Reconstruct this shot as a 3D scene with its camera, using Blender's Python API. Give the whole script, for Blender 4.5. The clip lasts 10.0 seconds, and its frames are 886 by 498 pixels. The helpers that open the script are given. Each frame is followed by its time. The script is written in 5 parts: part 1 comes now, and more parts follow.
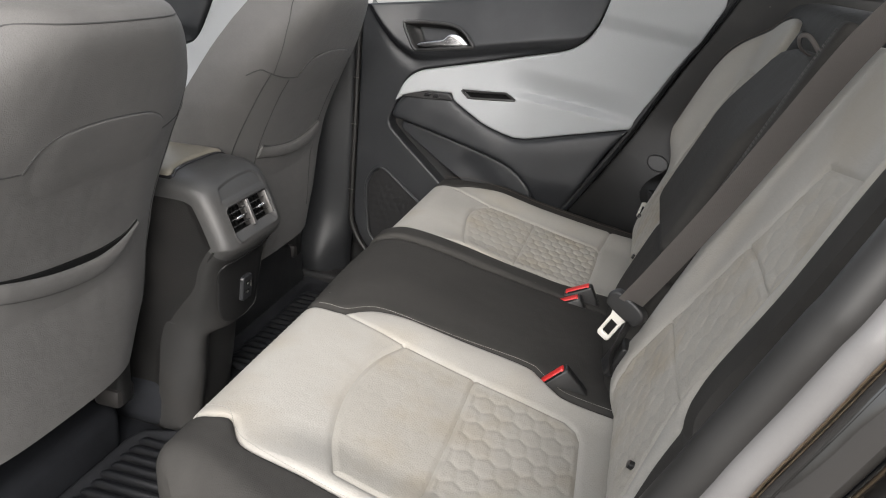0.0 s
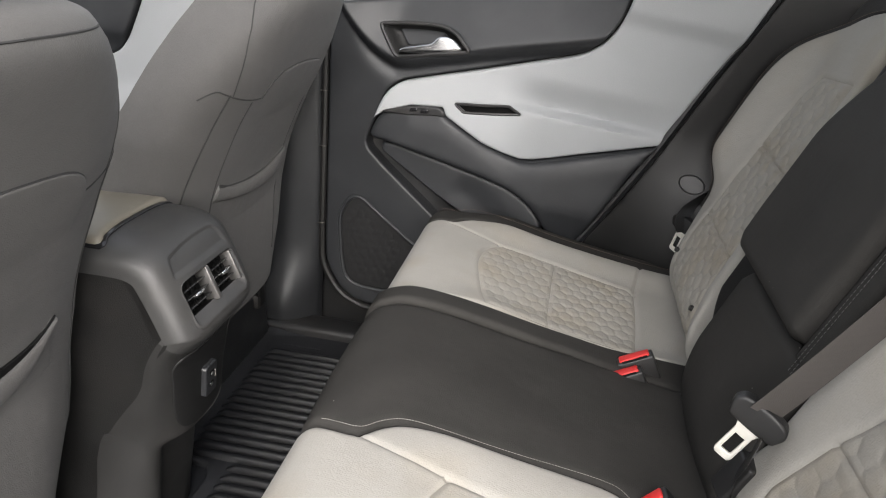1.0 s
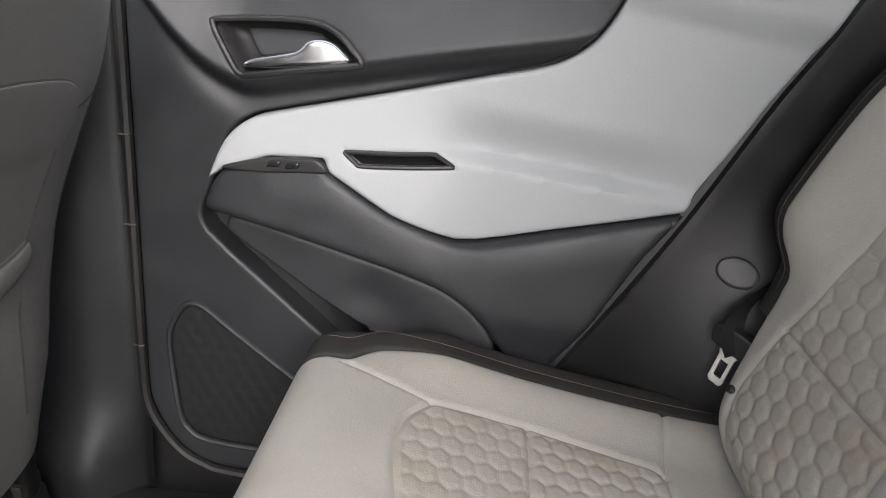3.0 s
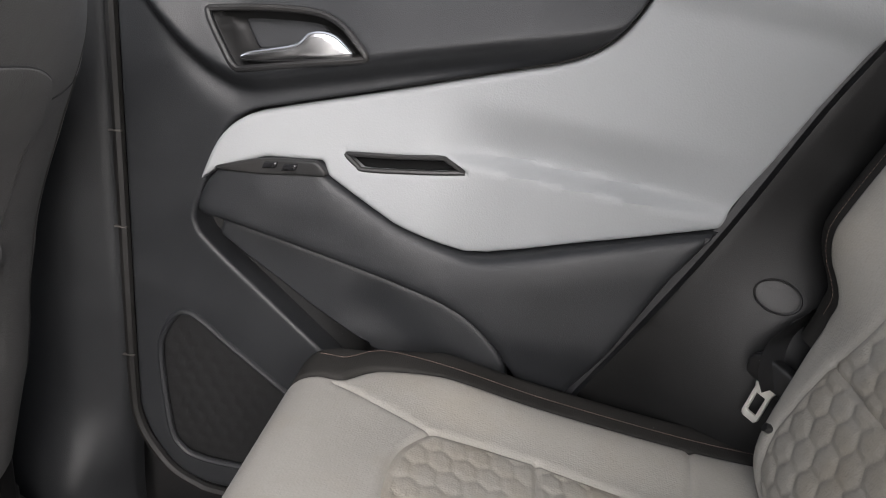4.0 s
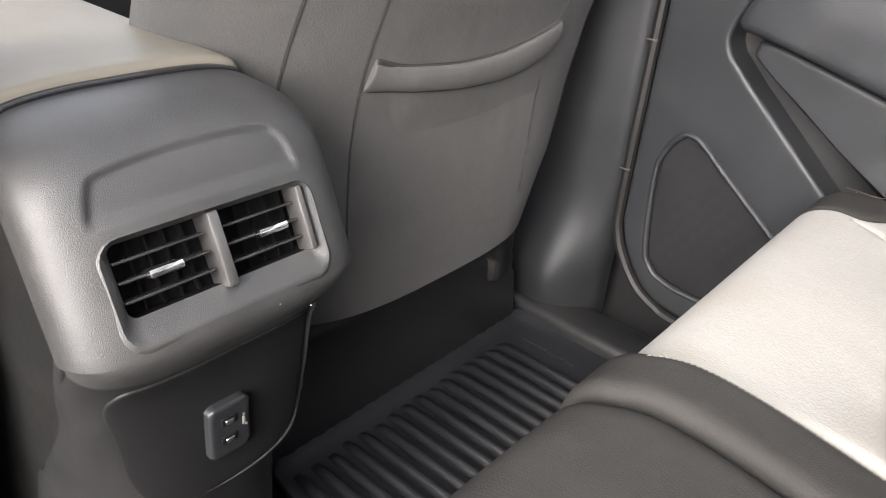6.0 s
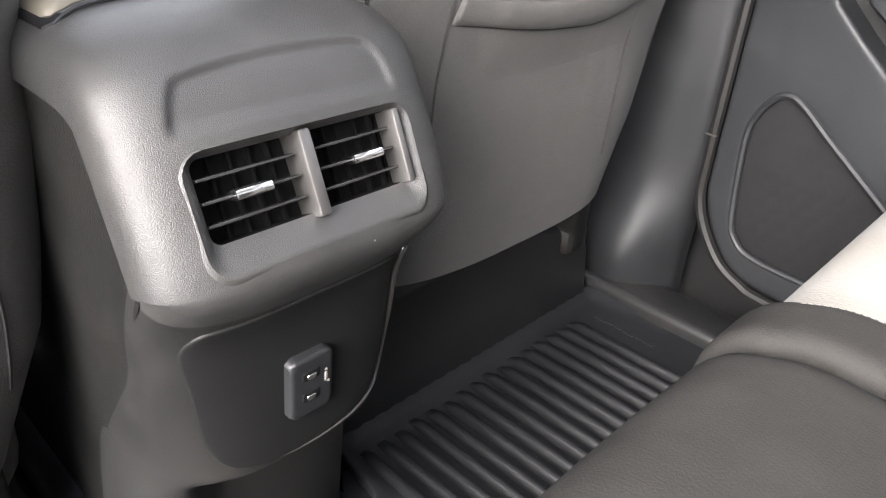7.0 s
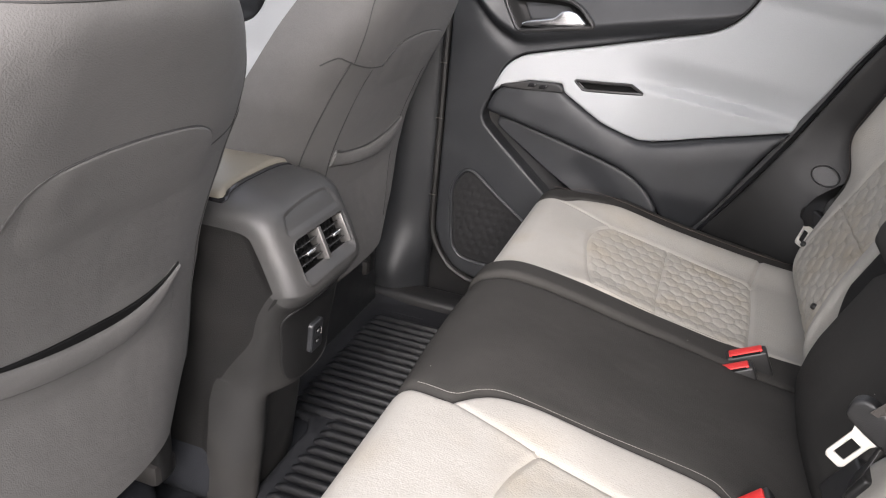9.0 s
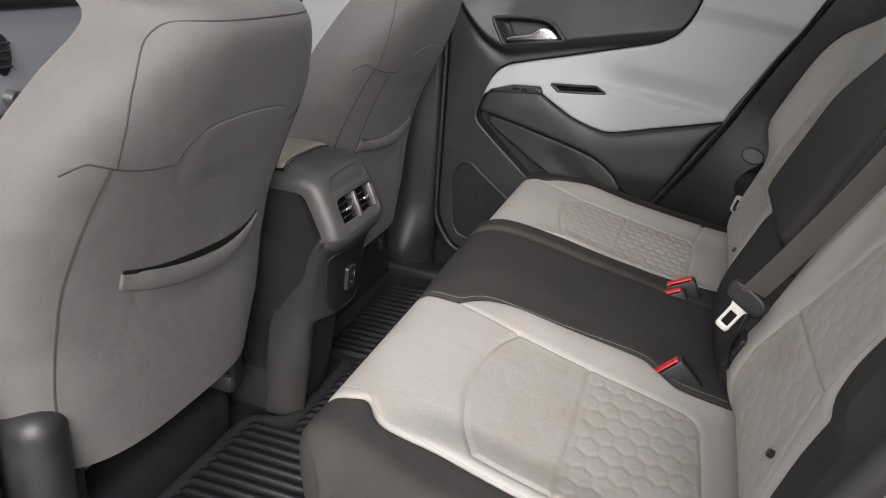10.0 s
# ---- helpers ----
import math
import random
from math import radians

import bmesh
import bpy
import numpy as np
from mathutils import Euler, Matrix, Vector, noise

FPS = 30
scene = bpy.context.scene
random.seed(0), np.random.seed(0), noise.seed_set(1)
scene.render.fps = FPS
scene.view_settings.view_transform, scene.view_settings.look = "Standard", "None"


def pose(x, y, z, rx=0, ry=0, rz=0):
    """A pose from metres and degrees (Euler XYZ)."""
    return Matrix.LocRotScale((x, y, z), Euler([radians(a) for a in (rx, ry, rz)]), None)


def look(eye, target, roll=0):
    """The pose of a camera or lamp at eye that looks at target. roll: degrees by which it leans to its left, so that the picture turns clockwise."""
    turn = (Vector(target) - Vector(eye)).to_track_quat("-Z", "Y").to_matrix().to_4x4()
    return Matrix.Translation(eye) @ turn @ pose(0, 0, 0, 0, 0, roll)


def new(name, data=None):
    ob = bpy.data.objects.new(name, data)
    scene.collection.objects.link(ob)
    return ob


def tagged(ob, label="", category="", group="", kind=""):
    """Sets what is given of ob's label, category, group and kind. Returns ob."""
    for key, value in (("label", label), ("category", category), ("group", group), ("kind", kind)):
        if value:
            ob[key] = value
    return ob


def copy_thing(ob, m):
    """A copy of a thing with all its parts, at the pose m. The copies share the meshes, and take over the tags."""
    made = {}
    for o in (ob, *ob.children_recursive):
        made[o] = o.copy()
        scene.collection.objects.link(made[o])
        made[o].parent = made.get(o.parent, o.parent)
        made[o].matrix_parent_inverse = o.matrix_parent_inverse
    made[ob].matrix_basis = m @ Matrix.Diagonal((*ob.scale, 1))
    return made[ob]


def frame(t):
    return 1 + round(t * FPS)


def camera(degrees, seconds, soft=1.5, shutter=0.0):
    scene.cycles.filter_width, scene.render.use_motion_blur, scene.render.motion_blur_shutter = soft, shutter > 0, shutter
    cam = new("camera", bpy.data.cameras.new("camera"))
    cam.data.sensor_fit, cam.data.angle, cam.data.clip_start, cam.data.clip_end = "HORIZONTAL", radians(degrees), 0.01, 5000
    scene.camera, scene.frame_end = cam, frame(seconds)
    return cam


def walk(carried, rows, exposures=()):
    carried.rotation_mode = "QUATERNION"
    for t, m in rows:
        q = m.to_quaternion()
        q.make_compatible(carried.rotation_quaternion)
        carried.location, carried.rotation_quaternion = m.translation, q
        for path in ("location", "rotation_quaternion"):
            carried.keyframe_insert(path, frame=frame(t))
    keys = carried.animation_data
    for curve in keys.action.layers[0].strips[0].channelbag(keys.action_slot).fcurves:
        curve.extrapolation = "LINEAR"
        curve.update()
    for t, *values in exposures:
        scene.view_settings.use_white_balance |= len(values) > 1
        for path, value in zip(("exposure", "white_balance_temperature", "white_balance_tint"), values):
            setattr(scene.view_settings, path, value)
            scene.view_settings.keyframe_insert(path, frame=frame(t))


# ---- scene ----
cam = camera(61.8, 10.0, 1.1)
PATH = [
    (0, (0.7991, -1.2217, 0.9438), (0.3728, 0.5861, 0.2021), 5.65),
    (0.5, (0.6926, -1.0668, 0.9284), (0.3453, 0.7584, 0.1882), 5.41),
    (1, (0.5912, -0.9179, 0.9188), (0.3249, 0.9196, 0.1754), 5.05),
    (1.5, (0.5562, -0.7642, 0.9086), (0.3467, 1.0782, 0.159), 4.66),
    (2, (0.5284, -0.5895, 0.887), (0.3864, 1.2658, 0.1537), 4.51),
    (2.5, (0.5269, -0.4006, 0.8571), (0.4276, 1.4649, 0.143), 4.33),
    (2.7, (0.5253, -0.3346, 0.8448), (0.4591, 1.5392, 0.1489), 4.62),
    (3.8, (0.5508, -0.1478, 0.7994), (0.4484, 1.7444, 0.16), 4.75),
    (4, (0.5535, -0.1685, 0.8088), (0.4003, 1.7124, 0.1463), 5.20),
    (4.5, (0.5807, -0.2324, 0.8264), (0.2297, 1.584, 0.0665), 6.61),
    (5, (0.5848, -0.2481, 0.7964), (-0.0975, 1.4195, -0.0717), 6.56),
    (5.5, (0.5501, -0.2456, 0.7565), (-0.3735, 1.2598, -0.1819), 5.71),
    (6, (0.5061, -0.2409, 0.6998), (-0.6043, 1.1005, -0.2837), 4.85),
    (6.2, (0.4901, -0.2416, 0.6757), (-0.6693, 1.0512, -0.3164), 4.32),
    (7.3, (0.4472, -0.2519, 0.6267), (-0.7331, 1.0225, -0.3646), 3.96),
    (7.5, (0.4468, -0.2671, 0.6345), (-0.6823, 1.0639, -0.342), 4.00),
    (8, (0.4616, -0.419, 0.6996), (-0.3943, 1.1396, -0.2159), 4.87),
    (8.5, (0.5084, -0.6519, 0.8102), (-0.1006, 1.0484, -0.0489), 5.20),
    (9, (0.599, -0.9174, 0.9071), (0.0542, 0.8254, 0.091), 5.39),
    (9.5, (0.688, -1.0876, 0.9339), (0.1441, 0.6699, 0.1494), 4.73),
    (10, (0.7065, -1.2725, 0.9317), (0.1554, 0.4938, 0.1724), 4.40),
]
walk(cam, [(t, look(eye, target, roll)) for t, eye, target, roll in PATH],
     [(0.0, 1.4, 6500, 10.5), (0.5, 1.42, 6500, 10.5), (1.0, 1.52, 6500, 11), (1.5, 1.78, 6500, 11), (2.5, 1.75, 6450, 12), (4.0, 1.45, 6430, 13), (4.5, 1.42, 6430, 13), (5.5, 2.1, 6430, 13), (6.2, 2.7, 6500, 13),
      (7.5, 2.86, 6430, 14), (8.0, 2.88, 6430, 15), (8.5, 2.3, 6450, 16), (9.0, 1.85, 6480, 15), (9.5, 1.64, 6500, 14), (10.0, 1.22, 6450, 14)])

# ---- world and light ----
world = bpy.data.worlds.new("sky")
scene.world = world
world.use_nodes = True
nt = world.node_tree
bg = nt.nodes["Background"]
sky = nt.nodes.new("ShaderNodeTexSky")
sky.sky_type, sky.sun_disc = "NISHITA", False
SUN_EL, SUN_ROT = 33.0, 165.0
sky.sun_elevation, sky.sun_rotation = radians(SUN_EL), radians(SUN_ROT)
sky.dust_density, sky.air_density = 4.0, 1.0
haze = nt.nodes.new("ShaderNodeHueSaturation")
haze.inputs["Saturation"].default_value = 0.25
nt.links.new(sky.outputs[0], haze.inputs["Color"])
nt.links.new(haze.outputs[0], bg.inputs[0])
bg.inputs[1].default_value = 0.21
sun = new("sun", bpy.data.lights.new("sun", "SUN"))
sun.data.energy, sun.data.angle, sun.data.color = 0.5, radians(60), (1.0, 0.98, 0.96)
sd = Vector((math.sin(radians(SUN_ROT)) * math.cos(radians(SUN_EL)), math.cos(radians(SUN_ROT)) * math.cos(radians(SUN_EL)), math.sin(radians(SUN_EL))))
sun.matrix_world = look(sd * 20, (0, 0, 0))


# ---- materials ----
def mat(name, color, rough=0.6, metal=0.0, grain=0.0, grain_scale=900.0, var=0.15, var_scale=9.0, weave=0.0, weave_scale=700.0, coat=0.0, sheen=0.0, stain=None, stain_scale=4.0, specks=0.0, spec=0.5, soft=0.0):
    """A surface with colour drift at large scale, fine grain relief and optional woven relief."""
    m = bpy.data.materials.new(name)
    m.use_nodes = True
    t = m.node_tree
    b = t.nodes["Principled BSDF"]
    b.inputs["Roughness"].default_value = rough
    b.inputs["Metallic"].default_value = metal
    b.inputs["Specular IOR Level"].default_value = spec
    b.inputs["Coat Weight"].default_value = coat
    b.inputs["Sheen Weight"].default_value = sheen
    co = t.nodes.new("ShaderNodeTexCoord")
    n1 = t.nodes.new("ShaderNodeTexNoise")
    n1.inputs["Scale"].default_value = var_scale
    n1.inputs["Detail"].default_value = 6
    n1.inputs["Roughness"].default_value = 0.65
    t.links.new(co.outputs["Object"], n1.inputs["Vector"])
    n2 = t.nodes.new("ShaderNodeTexNoise")
    n2.inputs["Scale"].default_value = grain_scale
    n2.inputs["Detail"].default_value = 2
    t.links.new(co.outputs["Object"], n2.inputs["Vector"])
    add = t.nodes.new("ShaderNodeMath")
    add.operation = "MULTIPLY_ADD"
    t.links.new(n2.outputs["Fac"], add.inputs[0])
    add.inputs[1].default_value = 0.5
    t.links.new(n1.outputs["Fac"], add.inputs[2])
    ramp = t.nodes.new("ShaderNodeMapRange")
    ramp.inputs[1].default_value, ramp.inputs[2].default_value = 0.45, 1.05
    ramp.inputs[3].default_value, ramp.inputs[4].default_value = 1 - var, 1 + var
    t.links.new(add.outputs[0], ramp.inputs[0])
    mul = t.nodes.new("ShaderNodeVectorMath")
    mul.operation = "SCALE"
    mul.inputs[0].default_value = color
    t.links.new(ramp.outputs[0], mul.inputs["Scale"])
    col = mul.outputs[0]
    if stain:
        n3 = t.nodes.new("ShaderNodeTexNoise")
        n3.inputs["Scale"].default_value = stain_scale
        n3.inputs["Detail"].default_value = 5
        t.links.new(co.outputs["Object"], n3.inputs["Vector"])
        r3 = t.nodes.new("ShaderNodeMapRange")
        r3.inputs[1].default_value, r3.inputs[2].default_value = 0.48, 0.72
        t.links.new(n3.outputs["Fac"], r3.inputs[0])
        mx3 = t.nodes.new("ShaderNodeMix")
        mx3.data_type, mx3.blend_type = "RGBA", "MULTIPLY"
        t.links.new(r3.outputs[0], mx3.inputs["Factor"])
        t.links.new(col, mx3.inputs["A"])
        mx3.inputs["B"].default_value = (*stain, 1)
        col = mx3.outputs["Result"]
    if specks:
        vo = t.nodes.new("ShaderNodeTexVoronoi")
        vo.inputs["Scale"].default_value = 55
        t.links.new(co.outputs["Object"], vo.inputs["Vector"])
        th = t.nodes.new("ShaderNodeMath")
        th.operation = "LESS_THAN"
        th.inputs[1].default_value = 0.035
        t.links.new(vo.outputs["Distance"], th.inputs[0])
        n4 = t.nodes.new("ShaderNodeSeparateColor")
        t.links.new(vo.outputs["Color"], n4.inputs[0])
        gt = t.nodes.new("ShaderNodeMath")
        gt.operation = "GREATER_THAN"
        gt.inputs[1].default_value = 1 - specks
        t.links.new(n4.outputs[0], gt.inputs[0])
        an = t.nodes.new("ShaderNodeMath")
        an.operation = "MULTIPLY"
        t.links.new(th.outputs[0], an.inputs[0])
        t.links.new(gt.outputs[0], an.inputs[1])
        mx4 = t.nodes.new("ShaderNodeMix")
        mx4.data_type = "RGBA"
        t.links.new(an.outputs[0], mx4.inputs["Factor"])
        t.links.new(col, mx4.inputs["A"])
        mx4.inputs["B"].default_value = (0.35, 0.34, 0.32, 1)
        col = mx4.outputs["Result"]
    t.links.new(col, b.inputs["Base Color"])
    rr = t.nodes.new("ShaderNodeMapRange")
    rr.inputs[1].default_value, rr.inputs[2].default_value = 0.3, 0.7
    rr.inputs[3].default_value, rr.inputs[4].default_value = max(rough - 0.07, 0.02), min(rough + 0.07, 1)
    t.links.new(n1.outputs["Fac"], rr.inputs[0])
    t.links.new(rr.outputs[0], b.inputs["Roughness"])
    height = None
    if weave:
        w1 = t.nodes.new("ShaderNodeTexWave")
        w1.bands_direction, w1.wave_profile = "X", "SIN"
        w2 = t.nodes.new("ShaderNodeTexWave")
        w2.bands_direction, w2.wave_profile = "Y", "SIN"
        mx = t.nodes.new("ShaderNodeMath")
        mx.operation = "MAXIMUM"
        for w, k in ((w1, 0), (w2, 1)):
            w.inputs["Scale"].default_value = weave_scale / 6.28
            w.inputs["Distortion"].default_value = 1.2
            w.inputs["Detail Scale"].default_value = 3
            t.links.new(co.outputs["Object"], w.inputs["Vector"])
            t.links.new(w.outputs["Fac"], mx.inputs[k])
        height = mx.outputs[0]
        bump = t.nodes.new("ShaderNodeBump")
        bump.inputs["Strength"].default_value = weave
        bump.inputs["Distance"].default_value = 0.0006
        t.links.new(height, bump.inputs["Height"])
        t.links.new(bump.outputs[0], b.inputs["Normal"])
        if grain:
            b2 = t.nodes.new("ShaderNodeBump")
            b2.inputs["Strength"].default_value = grain
            b2.inputs["Distance"].default_value = 0.0008
            t.links.new(n2.outputs["Fac"], b2.inputs["Height"])
            t.links.new(bump.outputs[0], b2.inputs["Normal"])
            t.links.new(b2.outputs[0], b.inputs["Normal"])
    elif grain:
        bump = t.nodes.new("ShaderNodeBump")
        bump.inputs["Strength"].default_value = grain
        bump.inputs["Distance"].default_value = 0.0008
        t.links.new(n2.outputs["Fac"], bump.inputs["Height"])
        t.links.new(bump.outputs[0], b.inputs["Normal"])
    if soft:
        n5 = t.nodes.new("ShaderNodeTexNoise")
        n5.inputs["Scale"].default_value = 11
        n5.inputs["Detail"].default_value = 3
        t.links.new(co.outputs["Object"], n5.inputs["Vector"])
        b5 = t.nodes.new("ShaderNodeBump")
        b5.inputs["Strength"].default_value = soft
        b5.inputs["Distance"].default_value = 0.012
        t.links.new(n5.outputs["Fac"], b5.inputs["Height"])
        for lk in list(b.inputs["Normal"].links):
            t.links.new(lk.from_socket, b5.inputs["Normal"])
        t.links.new(b5.outputs[0], b.inputs["Normal"])
    return m


LIGHT_CLOTH = mat("light_cloth", (0.266, 0.254, 0.231), 0.8, grain=0.5, grain_scale=420, var=0.1, var_scale=7, weave=0.12, sheen=0.05, stain=(0.94, 0.90, 0.84), stain_scale=6, spec=0.3, soft=0.18)
QUILT_CLOTH = mat("quilt_cloth", (0.255, 0.241, 0.214), 0.82, grain=0.6, grain_scale=420, var=0.12, var_scale=8, weave=0.12, sheen=0.05, stain=(0.90, 0.84, 0.75), stain_scale=9, spec=0.3, soft=0.1)
DARK_CLOTH = mat("dark_cloth", (0.0305, 0.0292, 0.0272), 0.72, grain=0.35, grain_scale=900, var=0.22, var_scale=12, weave=0.12, specks=0.06, spec=0.08, soft=0.3)
SEAT_CLOTH = mat("charcoal_cloth", (0.081, 0.0782, 0.0752), 0.75, grain=0.7, grain_scale=600, var=0.17, var_scale=12, sheen=0.05, specks=0.04, spec=0.35, soft=0.4)
BLACK_PLASTIC = mat("black_plastic", (0.0145, 0.0145, 0.0148), 0.42, grain=0.28, grain_scale=1100, var=0.25, var_scale=14, stain=(1.6, 1.5, 1.4), stain_scale=9, specks=0.05, spec=0.4)
DOOR_PLASTIC = mat("door_plastic", (0.0158, 0.0168, 0.0186), 0.48, grain=0.35, grain_scale=1000, var=0.22, var_scale=14, specks=0.05, stain=(1.45, 1.42, 1.38), stain_scale=8, spec=0.4)
TRIM_PLASTIC = mat("trim_plastic", (0.017, 0.0178, 0.0192), 0.42, grain=0.3, grain_scale=1000, var=0.20, var_scale=14, specks=0.03, spec=0.4)
LIGHT_PLASTIC = mat("light_plastic", (0.258, 0.266, 0.272), 0.56, grain=0.35, grain_scale=520, var=0.04, var_scale=5)
CONSOLE_PLASTIC = mat("console_plastic", (0.033, 0.0328, 0.0322), 0.46, spec=0.58, grain=0.5, grain_scale=1400, var=0.3, var_scale=14, stain=(1.35, 1.3, 1.25), stain_scale=9, specks=0.05)
SLAT_GREY = mat("slat_grey", (0.022, 0.022, 0.022), 0.22, var=0.1)
SILVER_TRIM = mat("silver_trim", (0.20, 0.193, 0.187), 0.45, metal=0.9, var=0.06)
PANEL_BLACK = mat("panel_black", (0.012, 0.012, 0.012), 0.45, var=0.1, grain=0.15, spec=0.15)
GRILLE = mat("grille_cloth", (0.010, 0.010, 0.0105), 0.6, grain=0.8, grain_scale=1800, var=0.35, var_scale=20, specks=0.08, spec=0.3)
PILLAR_BLACK = mat("pillar_plastic", (0.0075, 0.0076, 0.0076), 0.38, grain=0.28, grain_scale=1100, var=0.25, var_scale=14, specks=0.05, spec=0.25)
GLOSS_BLACK = mat("gloss_black", (0.012, 0.012, 0.013), 0.2, var=0.1)
VOID = mat("void_black", (0.006, 0.006, 0.006), 0.8, var=0.1, spec=0.1)
RUBBER = mat("rubber", (0.0068, 0.0072, 0.0084), 0.38, grain=0.7, grain_scale=700, var=0.3, stain=(1.8, 1.7, 1.5), stain_scale=12, specks=0.08, spec=0.42)
RUBBER_FLAT = mat("rubber_flat", (0.0135, 0.014, 0.0156), 0.5, grain=0.5, grain_scale=600, var=0.3, specks=0.06, spec=0.3)
# console plastic darkened: shade on the side walls is put into the base colour
FLANK_SHADED = mat("flank_shaded", (0.0112, 0.0110, 0.0108), 0.5, grain=0.7, grain_scale=700, var=0.3, stain=(1.5, 1.45, 1.4), stain_scale=7, specks=0.05, spec=0.18)
# same plastic as the console shell, with the foot's shade in its base colour
FOOT_SHADED = mat("foot_shaded", (0.0158, 0.0156, 0.0152), 0.46, grain=0.5, grain_scale=1400, var=0.3, var_scale=14, stain=(1.4, 1.35, 1.3), stain_scale=8, specks=0.05, spec=0.4)
CARPET = mat("carpet", (0.0145, 0.0154, 0.0175), 1.0, grain=0.9, grain_scale=700, var=0.3, spec=0.05)
CHROME = mat("chrome", (0.88, 0.88, 0.89), 0.20, metal=1.0, var=0.03)
SATIN = mat("satin_metal", (0.62, 0.61, 0.59), 0.32, metal=1.0, var=0.05)
# dark vinyl given a cream base that carries the window's reflection
LID = mat("lid_vinyl", (0.165, 0.148, 0.116), 0.52, grain=0.2, var=0.05)
RED = mat("red_plastic", (0.52, 0.022, 0.020), 0.4, var=0.05)
STEEL = mat("tongue_steel", (0.80, 0.78, 0.72), 0.38, metal=0.55, var=0.05)
BELT = mat("belt_webbing", (0.060, 0.054, 0.050), 0.7, grain=0.4, grain_scale=900, var=0.08, weave=0.25, weave_scale=900)
THREAD_L = mat("pale_thread", (0.18, 0.17, 0.157), 0.8, var=0.1)
THREAD_B = mat("brown_thread", (0.085, 0.058, 0.048), 0.8, var=0.1)
SEAM_S = mat("seam_seat", (0.024, 0.0235, 0.023), 0.8, var=0.1)
HEADLINER = mat("headliner", (0.55, 0.54, 0.51), 0.9, grain=0.3, var=0.05)
PAINT = mat("black_paint", (0.015, 0.014, 0.013), 0.12, var=0.1, coat=1.0)
SEAL_DARK = mat("seal_dark", (0.0125, 0.012, 0.0115), 0.5, var=0.12, spec=0.35)
SEAL_GREY = mat("seal_grey", (0.10, 0.097, 0.096), 0.36, var=0.08)
# colour of the ground as mirrored in the glossy body edge
TAN = mat("tan_reflection", (0.17, 0.128, 0.088), 0.35, var=0.1)
GROUND = mat("concrete", (0.17, 0.162, 0.152), 0.9, grain=0.4, grain_scale=60, var=0.2, var_scale=0.6)
GLASS = bpy.data.materials.new("window_glass")
GLASS.use_nodes = True
gb = GLASS.node_tree.nodes["Principled BSDF"]
gb.inputs["Transmission Weight"].default_value, gb.inputs["Roughness"].default_value, gb.inputs["IOR"].default_value = 1.0, 0.0, 1.1
gb.inputs["Base Color"].default_value = (0.75, 0.78, 0.76, 1)


# ---- tools ----
ORIGIN = {}


def thing(name, at, label, category, group="", kind=""):
    ob = new(name)
    ob.empty_display_size = 0.05
    ob.location = at
    ORIGIN[ob.name] = Vector(at)
    return tagged(ob, label, category, group, kind)


def mesh_part(name, verts, faces, material, parent=None, label="", smooth=True, angle=40):
    """Links verts (in world metres) and faces as one mesh object under parent."""
    me = bpy.data.meshes.new(name)
    o = ORIGIN.get(parent.name, Vector((0, 0, 0))) if parent else Vector((0, 0, 0))
    v = np.asarray(verts, float) - np.array(o)
    me.from_pydata([tuple(p) for p in v], [], [tuple(f) for f in faces])
    me.materials.append(material)
    ob = new(name, me)
    if parent:
        ob.parent = parent
        ORIGIN[ob.name] = o
    if smooth:
        me.polygons.foreach_set("use_smooth", [True] * len(me.polygons))
        me.set_sharp_from_angle(angle=radians(angle))
    me.update()
    return tagged(ob, label)


def part(name, bm, material, parent=None, label="", smooth=True, angle=40):
    bm.verts.index_update()
    vs = [tuple(v.co) for v in bm.verts]
    fs = [[v.index for v in f.verts] for f in bm.faces]
    bm.free()
    return mesh_part(name, vs, fs, material, parent, label, smooth, angle)


def catmull(pts, n=8, closed=False):
    """A smooth line through the points."""
    p = np.asarray(pts, float)
    k = len(p)
    out = []
    for i in range(k if closed else k - 1):
        if closed:
            a, b, c, d = p[(i - 1) % k], p[i], p[(i + 1) % k], p[(i + 2) % k]
        else:
            a, b, c, d = p[max(i - 1, 0)], p[i], p[i + 1], p[min(i + 2, k - 1)]
        for j in range(n):
            t = j / n
            out.append(0.5 * (2 * b + (c - a) * t + (2 * a - 5 * b + 4 * c - d) * t * t + (3 * b - a - 3 * c + d) * t ** 3))
    if not closed:
        out.append(p[-1])
    return np.array(out)


def resample(p, step, closed=False):
    p = np.asarray(p, float)
    q = np.vstack([p, p[:1]]) if closed else p
    d = np.r_[0, np.cumsum(np.linalg.norm(np.diff(q, axis=0), axis=1))]
    n = max(int(round(d[-1] / step)), 3)
    s = np.linspace(0, d[-1], n + 1)
    if closed:
        s = s[:-1]
    return np.stack([np.interp(s, d, q[:, i]) for i in range(q.shape[1])], axis=1)


def dist_to(points, line, closed=False):
    """The distance of 2D points to a line of 2D points."""
    P = np.asarray(points, float)
    L = np.asarray(line, float)
    a = L
    b = np.roll(L, -1, axis=0) if closed else L[1:]
    if not closed:
        a = L[:-1]
    out = np.full(len(P), 1e9)
    for i in range(0, len(a), 64):
        A, B = a[i:i + 64][None], b[i:i + 64][None]
        d = B - A
        t = np.clip(((P[:, None] - A) * d).sum(2) / np.maximum((d * d).sum(2), 1e-12), 0, 1)
        out = np.minimum(out, np.linalg.norm(P[:, None] - (A + t[..., None] * d), axis=2).min(1))
    return out


